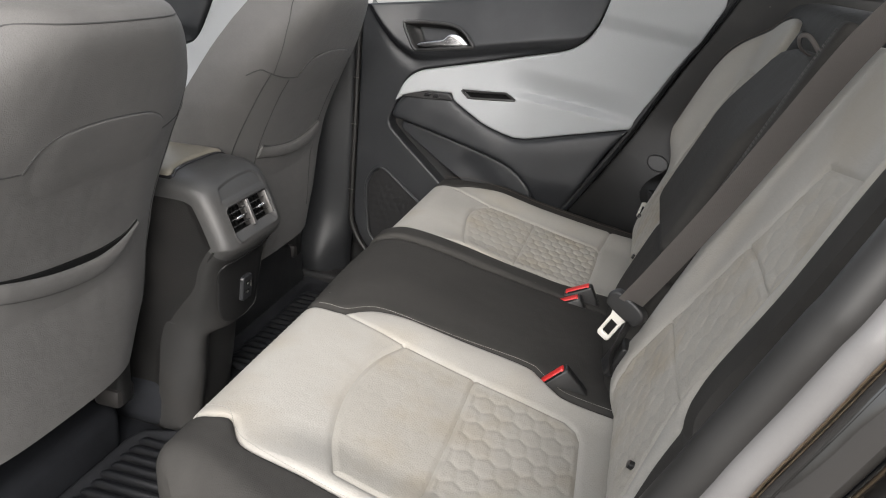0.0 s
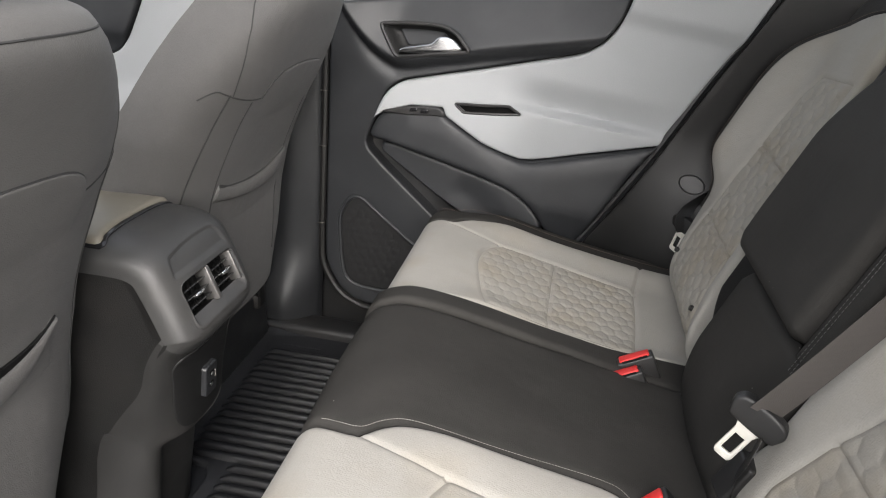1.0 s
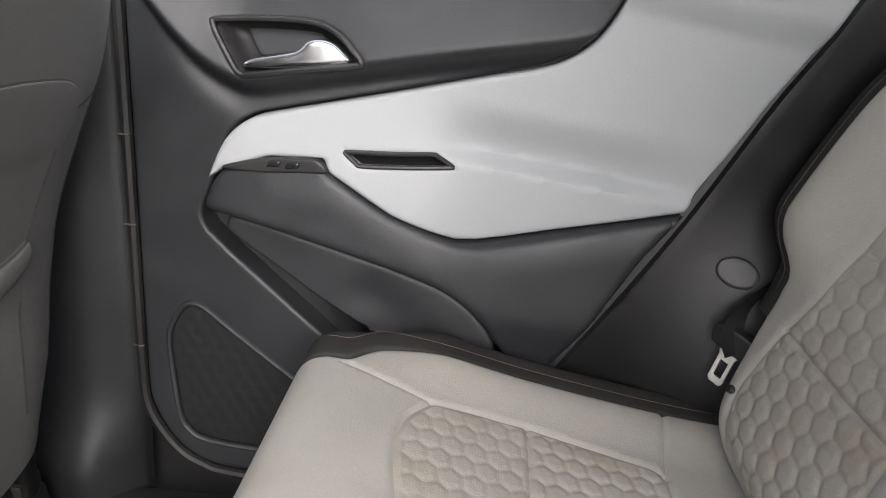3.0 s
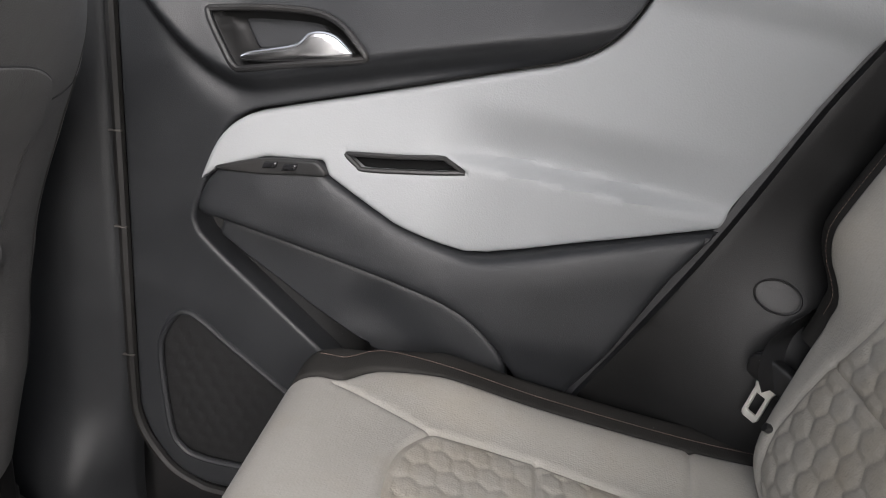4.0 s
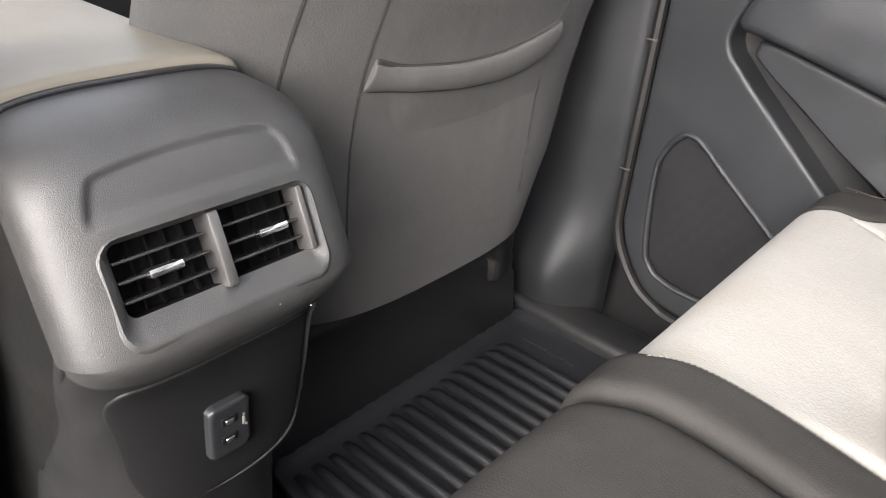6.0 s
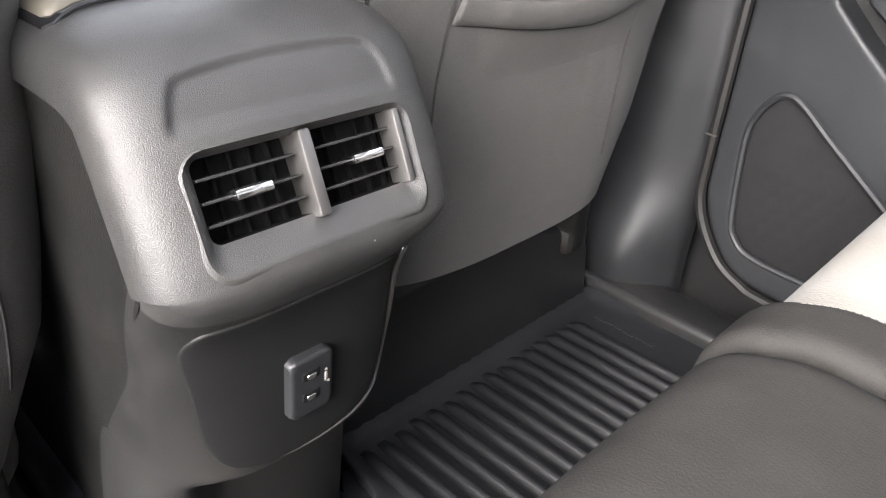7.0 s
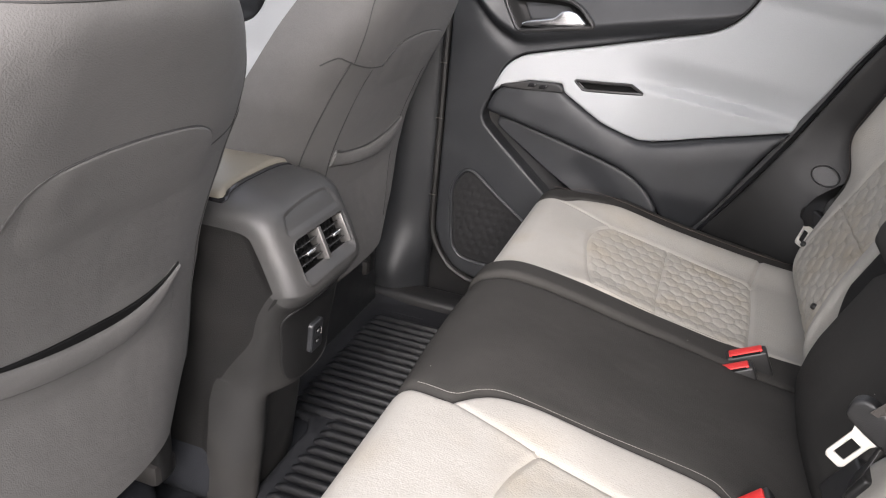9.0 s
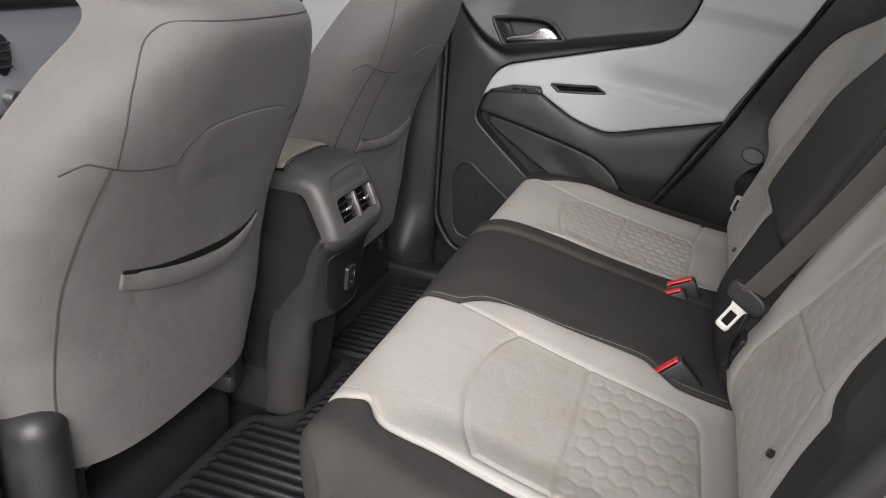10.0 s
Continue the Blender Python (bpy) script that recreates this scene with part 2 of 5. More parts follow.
def inside(points, poly):
    P, Q = np.asarray(points, float), np.asarray(poly, float)
    R = np.roll(Q, -1, axis=0)
    hit = np.zeros(len(P), bool)
    for a, b in zip(Q, R):
        c = (a[1] > P[:, 1]) != (b[1] > P[:, 1])
        if c.any():
            x = (b[0] - a[0]) * (P[:, 1] - a[1]) / (b[1] - a[1] if b[1] != a[1] else 1e-12) + a[0]
            hit ^= c & (P[:, 0] < x)
    return hit


def pad(outline, M, depth=None, step=0.008, r=0.008, skirt=0.02, lines=(), holes=(), fine=None, fine_step=0.0027):
    """A soft sheet over a flat outline, carried into the world by M(u, v, d), with rounded edges and a skirt all round. lines: where the sheet
    needs extra points; holes: outlines that are left open, with a skirt too. Returns verts, faces."""
    from mathutils.geometry import delaunay_2d_cdt
    loops = [resample(outline, step * 0.8, True)] + [resample(h, step * 0.6, True) for h in holes]
    pts = [loops[0]]
    allp = loops[0]
    area = 0.5 * np.sum(allp[:, 0] * np.roll(allp[:, 1], -1) - np.roll(allp[:, 0], -1) * allp[:, 1])
    if area < 0:
        loops[0] = loops[0][::-1]
        pts[0] = loops[0]
    def edge_dist(q):
        d = dist_to(q, loops[0], True)
        for h in loops[1:]:
            d = np.minimum(d, dist_to(q, h, True))
        return d
    def ok(q):
        k = inside(q, loops[0])
        for h in loops[1:]:
            k &= ~inside(q, h)
        return k
    cand = []
    for L in loops:
        t = np.roll(L, -1, 0) - np.roll(L, 1, 0)
        n = np.stack([-t[:, 1], t[:, 0]], 1)
        n /= np.linalg.norm(n, axis=1)[:, None] + 1e-12
        for k in (0.06, 0.25, 0.55, 1.0):
            for sgn in ((1,) if L is loops[0] else (1, -1)):
                q = L + sgn * n * r * k
                q = q[ok(q)]
                if len(q):
                    cand.append(q[edge_dist(q) > 0.93 * r * k])
    for ln in lines:
        ln = resample(ln, step * 0.7)
        t = np.gradient(ln, axis=0)
        n = np.stack([-t[:, 1], t[:, 0]], 1)
        n /= np.linalg.norm(n, axis=1)[:, None] + 1e-12
        for o in (0, 0.0025, -0.0025, 0.006, -0.006):
            q = ln + n * o
            q = q[ok(q)]
            if len(q):
                cand.append(q[edge_dist(q) > r * 0.3])
    lo, hi = loops[0].min(0), loops[0].max(0)
    gx, gy = np.arange(lo[0], hi[0], step), np.arange(lo[1], hi[1], step)
    g = np.stack(np.meshgrid(gx, gy), -1).astype(float)
    g[::2, :, 0] += step * 0.5
    g = g.reshape(-1, 2)
    g = g[ok(g)]
    g = g[edge_dist(g) > max(r * 1.15, step * 0.5)]
    for ln in lines:
        g = g[dist_to(g, ln) > 0.008]
    if fine is not None:
        g = g[~inside(g, fine)]
        fa, fb = np.min(fine, axis=0), np.max(fine, axis=0)
        h = np.stack(np.meshgrid(np.arange(fa[0], fb[0], fine_step), np.arange(fa[1], fb[1], fine_step)), -1)
        h[::2, :, 0] += fine_step * 0.5
        h = h.reshape(-1, 2)
        h = h[inside(h, fine) & ok(h)]
        h = h[(edge_dist(h) > r) & (dist_to(h, fine, True) > 0.006)]
        for ln in lines:
            h = h[dist_to(h, ln) > 0.0065]
        cand.append(h)
    cand.append(g)
    bound = np.vstack(loops)
    nb = len(bound)
    allv = np.vstack([bound] + cand)
    edges, k = [], 0
    for L in loops:
        edges += [(k + i, k + (i + 1) % len(L)) for i in range(len(L))]
        k += len(L)
    res = delaunay_2d_cdt([Vector(p) for p in allv], edges, [], 1, 1e-5)
    V = np.array([tuple(v) for v in res[0]])
    F = [list(f) for f in res[2]]
    cen = np.array([V[f].mean(0) for f in F])
    keep = ok(cen)
    F = [f for f, q in zip(F, keep) if q]
    d = edge_dist(V)
    base = depth(V[:, 0], V[:, 1]) if depth else np.zeros(len(V))
    e = np.clip(d, 0, r)
    drop = r - np.sqrt(np.maximum(r * r - (r - e) ** 2, 0))
    W = M(V[:, 0], V[:, 1], base - drop)
    up = M(V[:1, 0], V[:1, 1], base[:1] + 0.01)[0] - M(V[:1, 0], V[:1, 1], base[:1])[0]
    big = sum(np.dot(np.cross(W[f[1]] - W[f[0]], W[f[2]] - W[f[0]]), up) for f in F[:50])
    if big < 0:
        F = [f[::-1] for f in F]
    if skirt:
        cnt = {}
        for f in F:
            for a, b in zip(f, f[1:] + f[:1]):
                cnt[(a, b)] = 1
        rim = [(a, b) for a, b in cnt if (b, a) not in cnt]
        low = {}
        S = []
        ids = sorted({i for e2 in rim for i in e2})
        ids_a = np.array(ids)
        SW = M(V[ids_a, 0], V[ids_a, 1], (base - drop)[ids_a] - skirt)
        for j, i in enumerate(ids):
            low[i] = len(W) + j
        W = np.vstack([W, SW])
        F += [[b, a, low[a], low[b]] for a, b in rim]
    return W, F


class Profile:
    """A smooth line in the x-z plane that carries (s, y, d) into the world: s along it, d along its normal."""
    def __init__(self, pts, flip=1):
        p = resample(catmull(pts, 16), 0.004)
        self.p = p
        self.s = np.r_[0, np.cumsum(np.linalg.norm(np.diff(p, axis=0), axis=1))]
        t = np.gradient(p, axis=0)
        t /= np.linalg.norm(t, axis=1)[:, None]
        self.n = np.stack([-t[:, 1], t[:, 0]], 1) * flip
        self.len = self.s[-1]

    def at(self, s):
        s = np.asarray(s, float)
        return np.interp(s, self.s, self.p[:, 0]), np.interp(s, self.s, self.p[:, 1])

    def M(self, s, y, d):
        x, z = self.at(s)
        nx, nz = np.interp(s, self.s, self.n[:, 0]), np.interp(s, self.s, self.n[:, 1])
        return np.stack([x + nx * d, np.asarray(y, float) + 0 * x, z + nz * d], 1)

    def of_x(self, x):
        i = np.argmin(self.p[:, 0])
        return float(np.interp(x, self.p[i:, 0], self.s[i:]))

    def of_z(self, z):
        return float(np.interp(z, self.p[:, 1], self.s))


def tube(pts, radius, sides=8, closed=False, squash=1.0, cap=True):
    """Verts and faces of a round bar along a 3D line; radius may be a list."""
    p = np.asarray(pts, float)
    n = len(p)
    rad = np.full(n, radius) if np.isscalar(radius) else np.asarray(radius, float)
    t = (np.roll(p, -1, 0) - np.roll(p, 1, 0)) if closed else np.gradient(p, axis=0)
    t /= np.linalg.norm(t, axis=1)[:, None] + 1e-12
    ref = np.array([0.0, 0.0, 1.0]) if abs(t[:, 2]).mean() < 0.8 else np.array([0.0, 1.0, 0.0])
    if abs(np.dot(t[0], ref)) > 0.95:
        ref = np.array([1.0, 0.0, 0.0])
    a = np.zeros_like(t)
    a[0] = np.cross(t[0], ref)
    a[0] /= np.linalg.norm(a[0])
    for i in range(1, n):
        a[i] = a[i - 1] - np.dot(a[i - 1], t[i]) * t[i]
        a[i] /= np.linalg.norm(a[i]) + 1e-12
    b = np.cross(a, t)
    if closed:
        e = a[-1] - np.dot(a[-1], t[0]) * t[0]
        tw = math.atan2(np.dot(e, b[0]), np.dot(e, a[0]))
        for i in range(n):
            w = -tw * i / n
            a[i], b[i] = a[i] * math.cos(w) + b[i] * math.sin(w), b[i] * math.cos(w) - a[i] * math.sin(w)
    V, F = [], []
    for i in range(n):
        for j in range(sides):
            th = 2 * math.pi * j / sides
            V.append(p[i] + rad[i] * (math.cos(th) * a[i] + squash * math.sin(th) * b[i]))
    for i in range(n if closed else n - 1):
        k = (i + 1) % n
        for j in range(sides):
            l = (j + 1) % sides
            F.append([i * sides + j, i * sides + l, k * sides + l, k * sides + j])
    if cap and not closed:
        F.append(list(range(sides))[::-1])
        F.append([(n - 1) * sides + j for j in range(sides)])
    return np.array(V), F


def merge(*meshes):
    V, F, k = [], [], 0
    for v, f in meshes:
        V.append(np.asarray(v, float))
        F += [[i + k for i in q] for q in f]
        k += len(v)
    return np.vstack(V), F


def box(x0, x1, y0, y1, z0, z1, bevel=0.003, seg=2, m=None):
    bm = bmesh.new()
    bmesh.ops.create_cube(bm, size=1)
    bmesh.ops.scale(bm, vec=(x1 - x0, y1 - y0, z1 - z0), verts=bm.verts)
    if bevel:
        bmesh.ops.bevel(bm, geom=bm.edges[:], offset=bevel, segments=seg, affect="EDGES", profile=0.5)
    bmesh.ops.translate(bm, vec=((x0 + x1) / 2, (y0 + y1) / 2, (z0 + z1) / 2), verts=bm.verts)
    if m is not None:
        bmesh.ops.transform(bm, matrix=m, verts=bm.verts)
    return bm


def groove(u, v, line, depth=0.004, width=0.004):
    d = dist_to(np.stack([u, v], 1), line)
    return -depth * np.exp(-(d / width) ** 2)


def hexes(u, v, size=0.034, stretch=1.25):
    """0 on the joints to 1 in the middle of six-sided cells; v runs along the longer diagonal."""
    p = np.stack([u / size, v / (size * stretch)], 1)
    rr = np.array([1.0, 1.7320508])
    a = p - rr * np.round(p / rr)
    q = p - rr * 0.5
    b = q - rr * np.round(q / rr)
    g = np.where(((a ** 2).sum(1) < (b ** 2).sum(1))[:, None], a, b)
    g = np.abs(g)
    d = np.maximum(g[:, 0], g[:, 0] * 0.5 + g[:, 1] * 0.8660254)
    return np.clip(1 - d / 0.5, 0, 1)


def puff(h, height=0.0035):
    """Relief of a quilted cell: a rounded cushion that falls to its sewn joints."""
    return -height * (1 - np.clip(h / 0.62, 0, 1)) ** 2.2


def stitches(line3, normal, length=0.005, gap=0.003, rad=0.0007, lift=0.0004):
    """Short thread strokes along a 3D line."""
    p = resample(line3, length + gap)
    nv = np.asarray(normal, float)
    V, F = [], []
    for a, b in zip(p[:-1], p[1:]):
        c = a + (b - a) * (length / (length + gap))
        mid = (a + c) / 2 + nv * rad * 0.8
        w = tube([a + nv * lift * 0, mid, c + nv * lift * 0], rad, 5)
        V.append(w)
    return merge(*V)


def to_world(M, line, d=0.0):
    l = np.asarray(line, float)
    return M(l[:, 0], l[:, 1], np.full(len(l), d))


# ---- structure ----
def plain(name, verts, faces, material, label, category):
    return tagged(mesh_part(name, verts, faces, material, None, "", False), label, category, kind="structure")


def sm(a, b, x):
    t = np.clip((np.asarray(x, float) - a) / (b - a), 0, 1)
    return t * t * (3 - 2 * t)


CA, SA = math.cos(radians(4.5)), math.sin(radians(4.5))
DOOR_Y = 0.745


def DM(u, v, d):
    """The far door's own sheet: u to the rear, v up, d into the cabin."""
    u, y = np.asarray(u, float), DOOR_Y - np.asarray(d, float)
    return np.stack([u * CA + y * SA, -u * SA + y * CA, np.asarray(v, float) + 0 * u], 1)


def NM(u, v, d):
    """The near side's sheet, the far one mirrored."""
    w = DM(u, v, d)
    w[:, 1] *= -1
    return w


plain("ground", [(-60, -60, -0.42), (60, -60, -0.42), (60, 60, -0.42), (-60, 60, -0.42)], [(0, 1, 2, 3)], GROUND, "worn grey concrete yard under the car", "ground")
tagged(part("floor", box(-1.4, 1.1, -0.74, 0.74, -0.06, -0.012, 0.005), CARPET), "dark grey cabin floor carpet under the mats", "carpet", kind="structure")
# roof out of view; its middle opening is added to let sky light in
roof = bmesh.new()
for a in ((-0.7, -0.18, -0.66, 0.66), (0.64, 1.5, -0.66, 0.66), (-0.18, 0.64, -0.66, -0.35), (-0.18, 0.64, 0.35, 0.66)):
    one = box(a[0], a[1], a[2], a[3], 1.2, 1.25, 0.012)
    tmp = bpy.data.meshes.new("roof")
    one.to_mesh(tmp)
    one.free()
    roof.from_mesh(tmp)
    bpy.data.meshes.remove(tmp)
tagged(part("ceiling", roof, HEADLINER), "unseen pale cloth headliner with an opening added for light", "headliner", kind="structure")
plain("wall_far", [tuple(q) for q in DM(np.array([-1.3, 0.75, 0.75, -1.3]), np.array([-0.1, -0.1, 0.78, 0.78]), np.array([-0.07] * 4))], [(0, 1, 2, 3)], BLACK_PLASTIC, "black painted inner skin of the car body side", "car body")

tagged(part("floor_step", box(-0.45, -0.045, -0.64, -0.19, -0.03, 0.085, 0.03, 4), CARPET), "dark carpeted floor step under the front seat", "carpet", kind="structure")
step = bmesh.new()
ends = [[step.verts.new((x, y, z)) for y, z in ((0.10, -0.03), (0.10, 0.172), (0.46, 0.170), (0.575, 0.135), (0.63, 0.095), (0.652, -0.03))] for x in (-0.45, -0.056)]
step.faces.new(ends[0])
step.faces.new(ends[1][::-1])
for a in range(6):
    step.faces.new((ends[0][a], ends[1][a], ends[1][(a + 1) % 6], ends[0][(a + 1) % 6]))
bmesh.ops.recalc_face_normals(step, faces=step.faces[:])
bmesh.ops.bevel(step, geom=step.edges[:], offset=0.014, segments=4, affect="EDGES", profile=0.5)
tagged(part("floor_step", step, TRIM_PLASTIC), "smooth black floor cover under the front seat", "floor cover", kind="structure")
# far side: sill, pillars
def sheet(name, outline, M, material, parent=None, label="", depth=None, **kw):
    v, f = pad(outline, M, depth, **kw)
    return mesh_part(name, v, f, material, parent, label)


bp = [(-0.02, -0.04), (-0.02, 1.2), (-0.2, 1.2), (-0.2, 0.9), (-0.22, 0.5), (-0.26, -0.04)]
tagged(sheet("trim_b_pillar", bp, DM, TRIM_PLASTIC, None, "", lambda u, v: 0.012 + 0.05 * np.exp(-((v - 0.05) / 0.10) ** 2) * sm(0.0, -0.08, u) + 0.02 * sm(-0.03, -0.10, u), step=0.02, r=0.02), "dark grey plastic door pillar trim beside the front seat", "pillar trim", kind="structure")
tagged(part("trim_sill", box(-0.3, 0.6, 0.655, 0.735, -0.02, 0.020, 0.012, 3), BLACK_PLASTIC), "black plastic door sill plate beside the floor mat", "sill trim", kind="structure")
cp = [(0.59, 0.02), (0.612, 0.335), (0.675, 0.43), (0.75, 0.565), (0.83, 0.725), (0.885, 0.825), (0.95, 0.95), (1.0, 1.2), (1.1, 1.2), (1.13, 0.94), (1.6, 0.92), (1.6, 0.02)]


def c_depth(u, v):
    return -0.012 + 0.09 * sm(0.62, 0.30, v) * sm(0.62, 0.95, u) + 0.02 * sm(0.9, 1.2, u)


tagged(sheet("trim_c_pillar", cp, DM, PILLAR_BLACK, None, "", c_depth, step=0.016, r=0.01), "black grained plastic trim over the rear wheel arch", "pillar trim", kind="structure")
cpn = [(u + 0.25 - 0.10 * w, w) for u, w in cp[:-2]] + cp[-2:]
tagged(sheet("trim_c_pillar", cpn, NM, BLACK_PLASTIC, None, "", lambda u, v: 0 * u - 0.02, step=0.03, r=0.01), "black grained plastic trim over the rear wheel arch", "pillar trim", kind="structure")
plain("wall_rear", [(1.7, -0.7, -0.05), (1.7, 0.7, -0.05), (1.7, 0.7, 0.85), (1.7, -0.7, 0.85)], [(0, 1, 2, 3)], BLACK_PLASTIC, "black plastic lining at the back of the luggage space", "tailgate lining")
plain("floor_luggage", [(0.95, -0.7, 0.25), (1.7, -0.7, 0.25), (1.7, 0.7, 0.25), (0.95, 0.7, 0.25)], [(0, 1, 2, 3)], CARPET, "dark carpeted luggage floor behind the seat", "carpet")
# near side: closed front half, sill
plain("wall_near", [(-1.3, -0.75, -0.06), (-0.1, -0.75, -0.06), (-0.1, -0.75, 0.84), (-1.3, -0.75, 0.84)], [(0, 1, 2, 3)], BLACK_PLASTIC, "black plastic lining of the driver door", "door lining")
tagged(part("trim_pillar_near", box(-0.22, -0.05, -0.76, -0.70, -0.05, 1.22, 0.02, 3), TRIM_PLASTIC), "grey plastic door pillar on the open side", "pillar trim", kind="structure")
tagged(part("trim_sill_near", box(-0.2, 0.6, -0.77, -0.69, -0.06, 0.045, 0.012, 3), BLACK_PLASTIC), "black plastic sill under the open door", "sill trim", kind="structure")
# near rear door opening: rubber seal, tan reflection strips and painted body edge
flange = catmull([(0.60, -0.79, 0.02), (0.66, -0.80, 0.18), (0.745, -0.80, 0.36), (0.82, -0.80, 0.50), (0.878, -0.80, 0.63), (0.895, -0.80, 0.672), (0.915, -0.80, 0.718), (0.932, -0.80, 0.759), (0.945, -0.798, 0.787), (0.985, -0.78, 0.88), (1.03, -0.74, 1.02), (1.05, -0.69, 1.2)], 8)
across = np.array([0.92, 0.0, -0.39])
v, f = tube(flange + across * 0.014, 0.0125, 24)
tagged(mesh_part("trim_door_seal", v, f, SEAL_GREY), "grey plastic trim round the open door", "door trim", kind="structure")
v, f = tube(flange + across * -0.006 + np.array([0, 0.006, 0]), 0.014, 20)
tagged(mesh_part("trim_seal_bulb", v, f, SEAL_DARK), "dark grey rubber bulb of the door seal", "door seal", kind="structure")
# thin tan bar, a painted reflection beside the grey trim
v, f = tube(flange + across * 0.0285 + np.array([0, 0.004, 0]), 0.0042, 10)
tagged(mesh_part("trim_tan_gleam", v, f, TAN), "tan strip put in for the ground's reflection", "door seal", kind="structure")
v, f = tube(flange + across * 0.043 + np.array([0, -0.012, 0]), 0.016, 16)
tagged(mesh_part("trim_door_flange", v, f, PAINT), "glossy dark painted flange beside the door trim", "car body", kind="structure")
# second tan bar paints the ground's reflection on the dark flange
v, f = tube(flange + across * 0.060 + np.array([0, 0.002, 0]), 0.0055, 10)
tagged(mesh_part("trim_tan_gleam", v, f, TAN), "tan strip put in for the ground's reflection", "door seal", kind="structure")
v, f = tube(flange + across * 0.101 + np.array([0, -0.018, 0]), 0.036, 18)
tagged(mesh_part("trim_body_edge", v, f, PAINT), "glossy dark painted body edge of the door opening", "car body", kind="structure")
bm = bmesh.new()
for rad, low, high in ((0.012, -0.012, 0.010), (0.008, 0.010, 0.013)):
    bmesh.ops.create_cone(bm, cap_ends=True, radius1=rad, radius2=rad * 0.86, depth=high - low, segments=24, matrix=Matrix.Translation((0.931, -0.800 - (low + high) / 2, 0.650)) @ Matrix.Rotation(math.pi / 2, 4, "X"))
tagged(part("trim_bumper", bm, BLACK_PLASTIC), "round black rubber bumper in the door opening", "rubber bumper", kind="structure")
capc = np.array([(0.826 + 0.026 * math.cos(a) - 0.004 * math.sin(a), 0.503 + 0.019 * math.sin(a)) for a in np.linspace(0, 2 * math.pi, 28)[:-1]])
v, f = tube(DM(capc[:, 0], capc[:, 1], c_depth(capc[:, 0], capc[:, 1]) + 0.0005), 0.0016, 6, True)
v2, f2 = pad(capc, DM, lambda u, w: c_depth(u, w) + 0.0012, 0.006, 0.002, 0.004)
v, f = merge((v, f), (v2, f2))
tagged(mesh_part("trim_cap", v, f, BLACK_PLASTIC), "round black screw cap on the pillar trim", "cap", kind="structure")

# ---- far rear door ----
door = thing("door_1", tuple(DM(np.array([0.4]), np.array([0.07]), np.array([0.0]))[0]), "closed rear door, dark plastic with pale grey insert", "car door", kind="structure")
light_top = catmull([(0.118, 0.560), (0.138, 0.611), (0.168, 0.640), (0.211, 0.654), (0.351, 0.689), (0.481, 0.723), (0.543, 0.739), (0.578, 0.755), (0.605, 0.779), (0.629, 0.817), (0.645, 0.87), (0.655, 0.93)], 5)
light_bot = [(0.744, 0.577), (0.574, 0.533), (0.525, 0.519), (0.483, 0.509), (0.455, 0.508), (0.425, 0.517), (0.369, 0.537), (0.332, 0.557), (0.283, 0.584)]
rear_edge = [(0.905, 0.965), (0.905, 0.885), (0.868, 0.805), (0.818, 0.721), (0.759, 0.610)]
slot = catmull([(0.296, 0.612), (0.304, 0.615), (0.36, 0.619), (0.419, 0.625), (0.432, 0.621), (0.452, 0.607), (0.446, 0.604), (0.38, 0.597), (0.322, 0.592), (0.312, 0.597)], 4, True)
slot = (slot - slot.mean(0)) * np.array([0.90, 0.72]) + slot.mean(0)


def light_depth(u, v):
    arm = sm(0.71, 0.53, v)
    low = np.interp(u, [0.28, 0.45, 0.75], [0.638, 0.626, 0.598])
    w = sm(0.38, 0.50, u)
    fade = 1 - 0.8 * sm(0.62, 0.77, u)
    ledge = fade * (-0.017 * sm(0.070, 0.004, v - low) + 0.024 * sm(0.006, -0.014, v - low) - 0.07 * np.clip(low - 0.016 - v, 0, 0.1))
    return 0.016 + (1 - w) * 0.028 * arm + w * ledge + 0.010 * sm(0.80, 0.84, v + 0.12 * (u - 0.7))


light_out = np.vstack([light_top, rear_edge, light_bot, [(0.275, 0.601), (0.201, 0.597), (0.140, 0.576)]])
insert = sheet("insert", light_out, DM, LIGHT_PLASTIC, door, "pale grey padded insert", light_depth, step=0.0062, r=0.006, skirt=0.03, holes=[slot])
sheet("pull_slot", slot, DM, VOID, insert, "black recessed pull", lambda u, v: light_depth(u, v) - 0.016, step=0.01, r=0.002, skirt=0.01)
v, f = tube(DM(slot[:, 0], slot[:, 1], light_depth(slot[:, 0], slot[:, 1]) - 0.0015), 0.0032, 8, True)
mesh_part("slot_rim", v, f, BLACK_PLASTIC, insert, "black plastic rim")

spk = catmull([(0.034, 0.285), (0.043, 0.325), (0.060, 0.350), (0.076, 0.357), (0.095, 0.351), (0.14, 0.318), (0.224, 0.259), (0.30, 0.205), (0.31, 0.16), (0.27, 0.125), (0.141, 0.120), (0.085, 0.124), (0.060, 0.138), (0.045, 0.170)], 5, True)
bez = catmull([(0.119, 0.757), (0.130, 0.764), (0.204, 0.770), (0.255, 0.769), (0.285, 0.759), (0.306, 0.743), (0.320, 0.728), (0.310, 0.722), (0.24, 0.711), (0.178, 0.700), (0.160, 0.700), (0.144, 0.718)], 5, True)
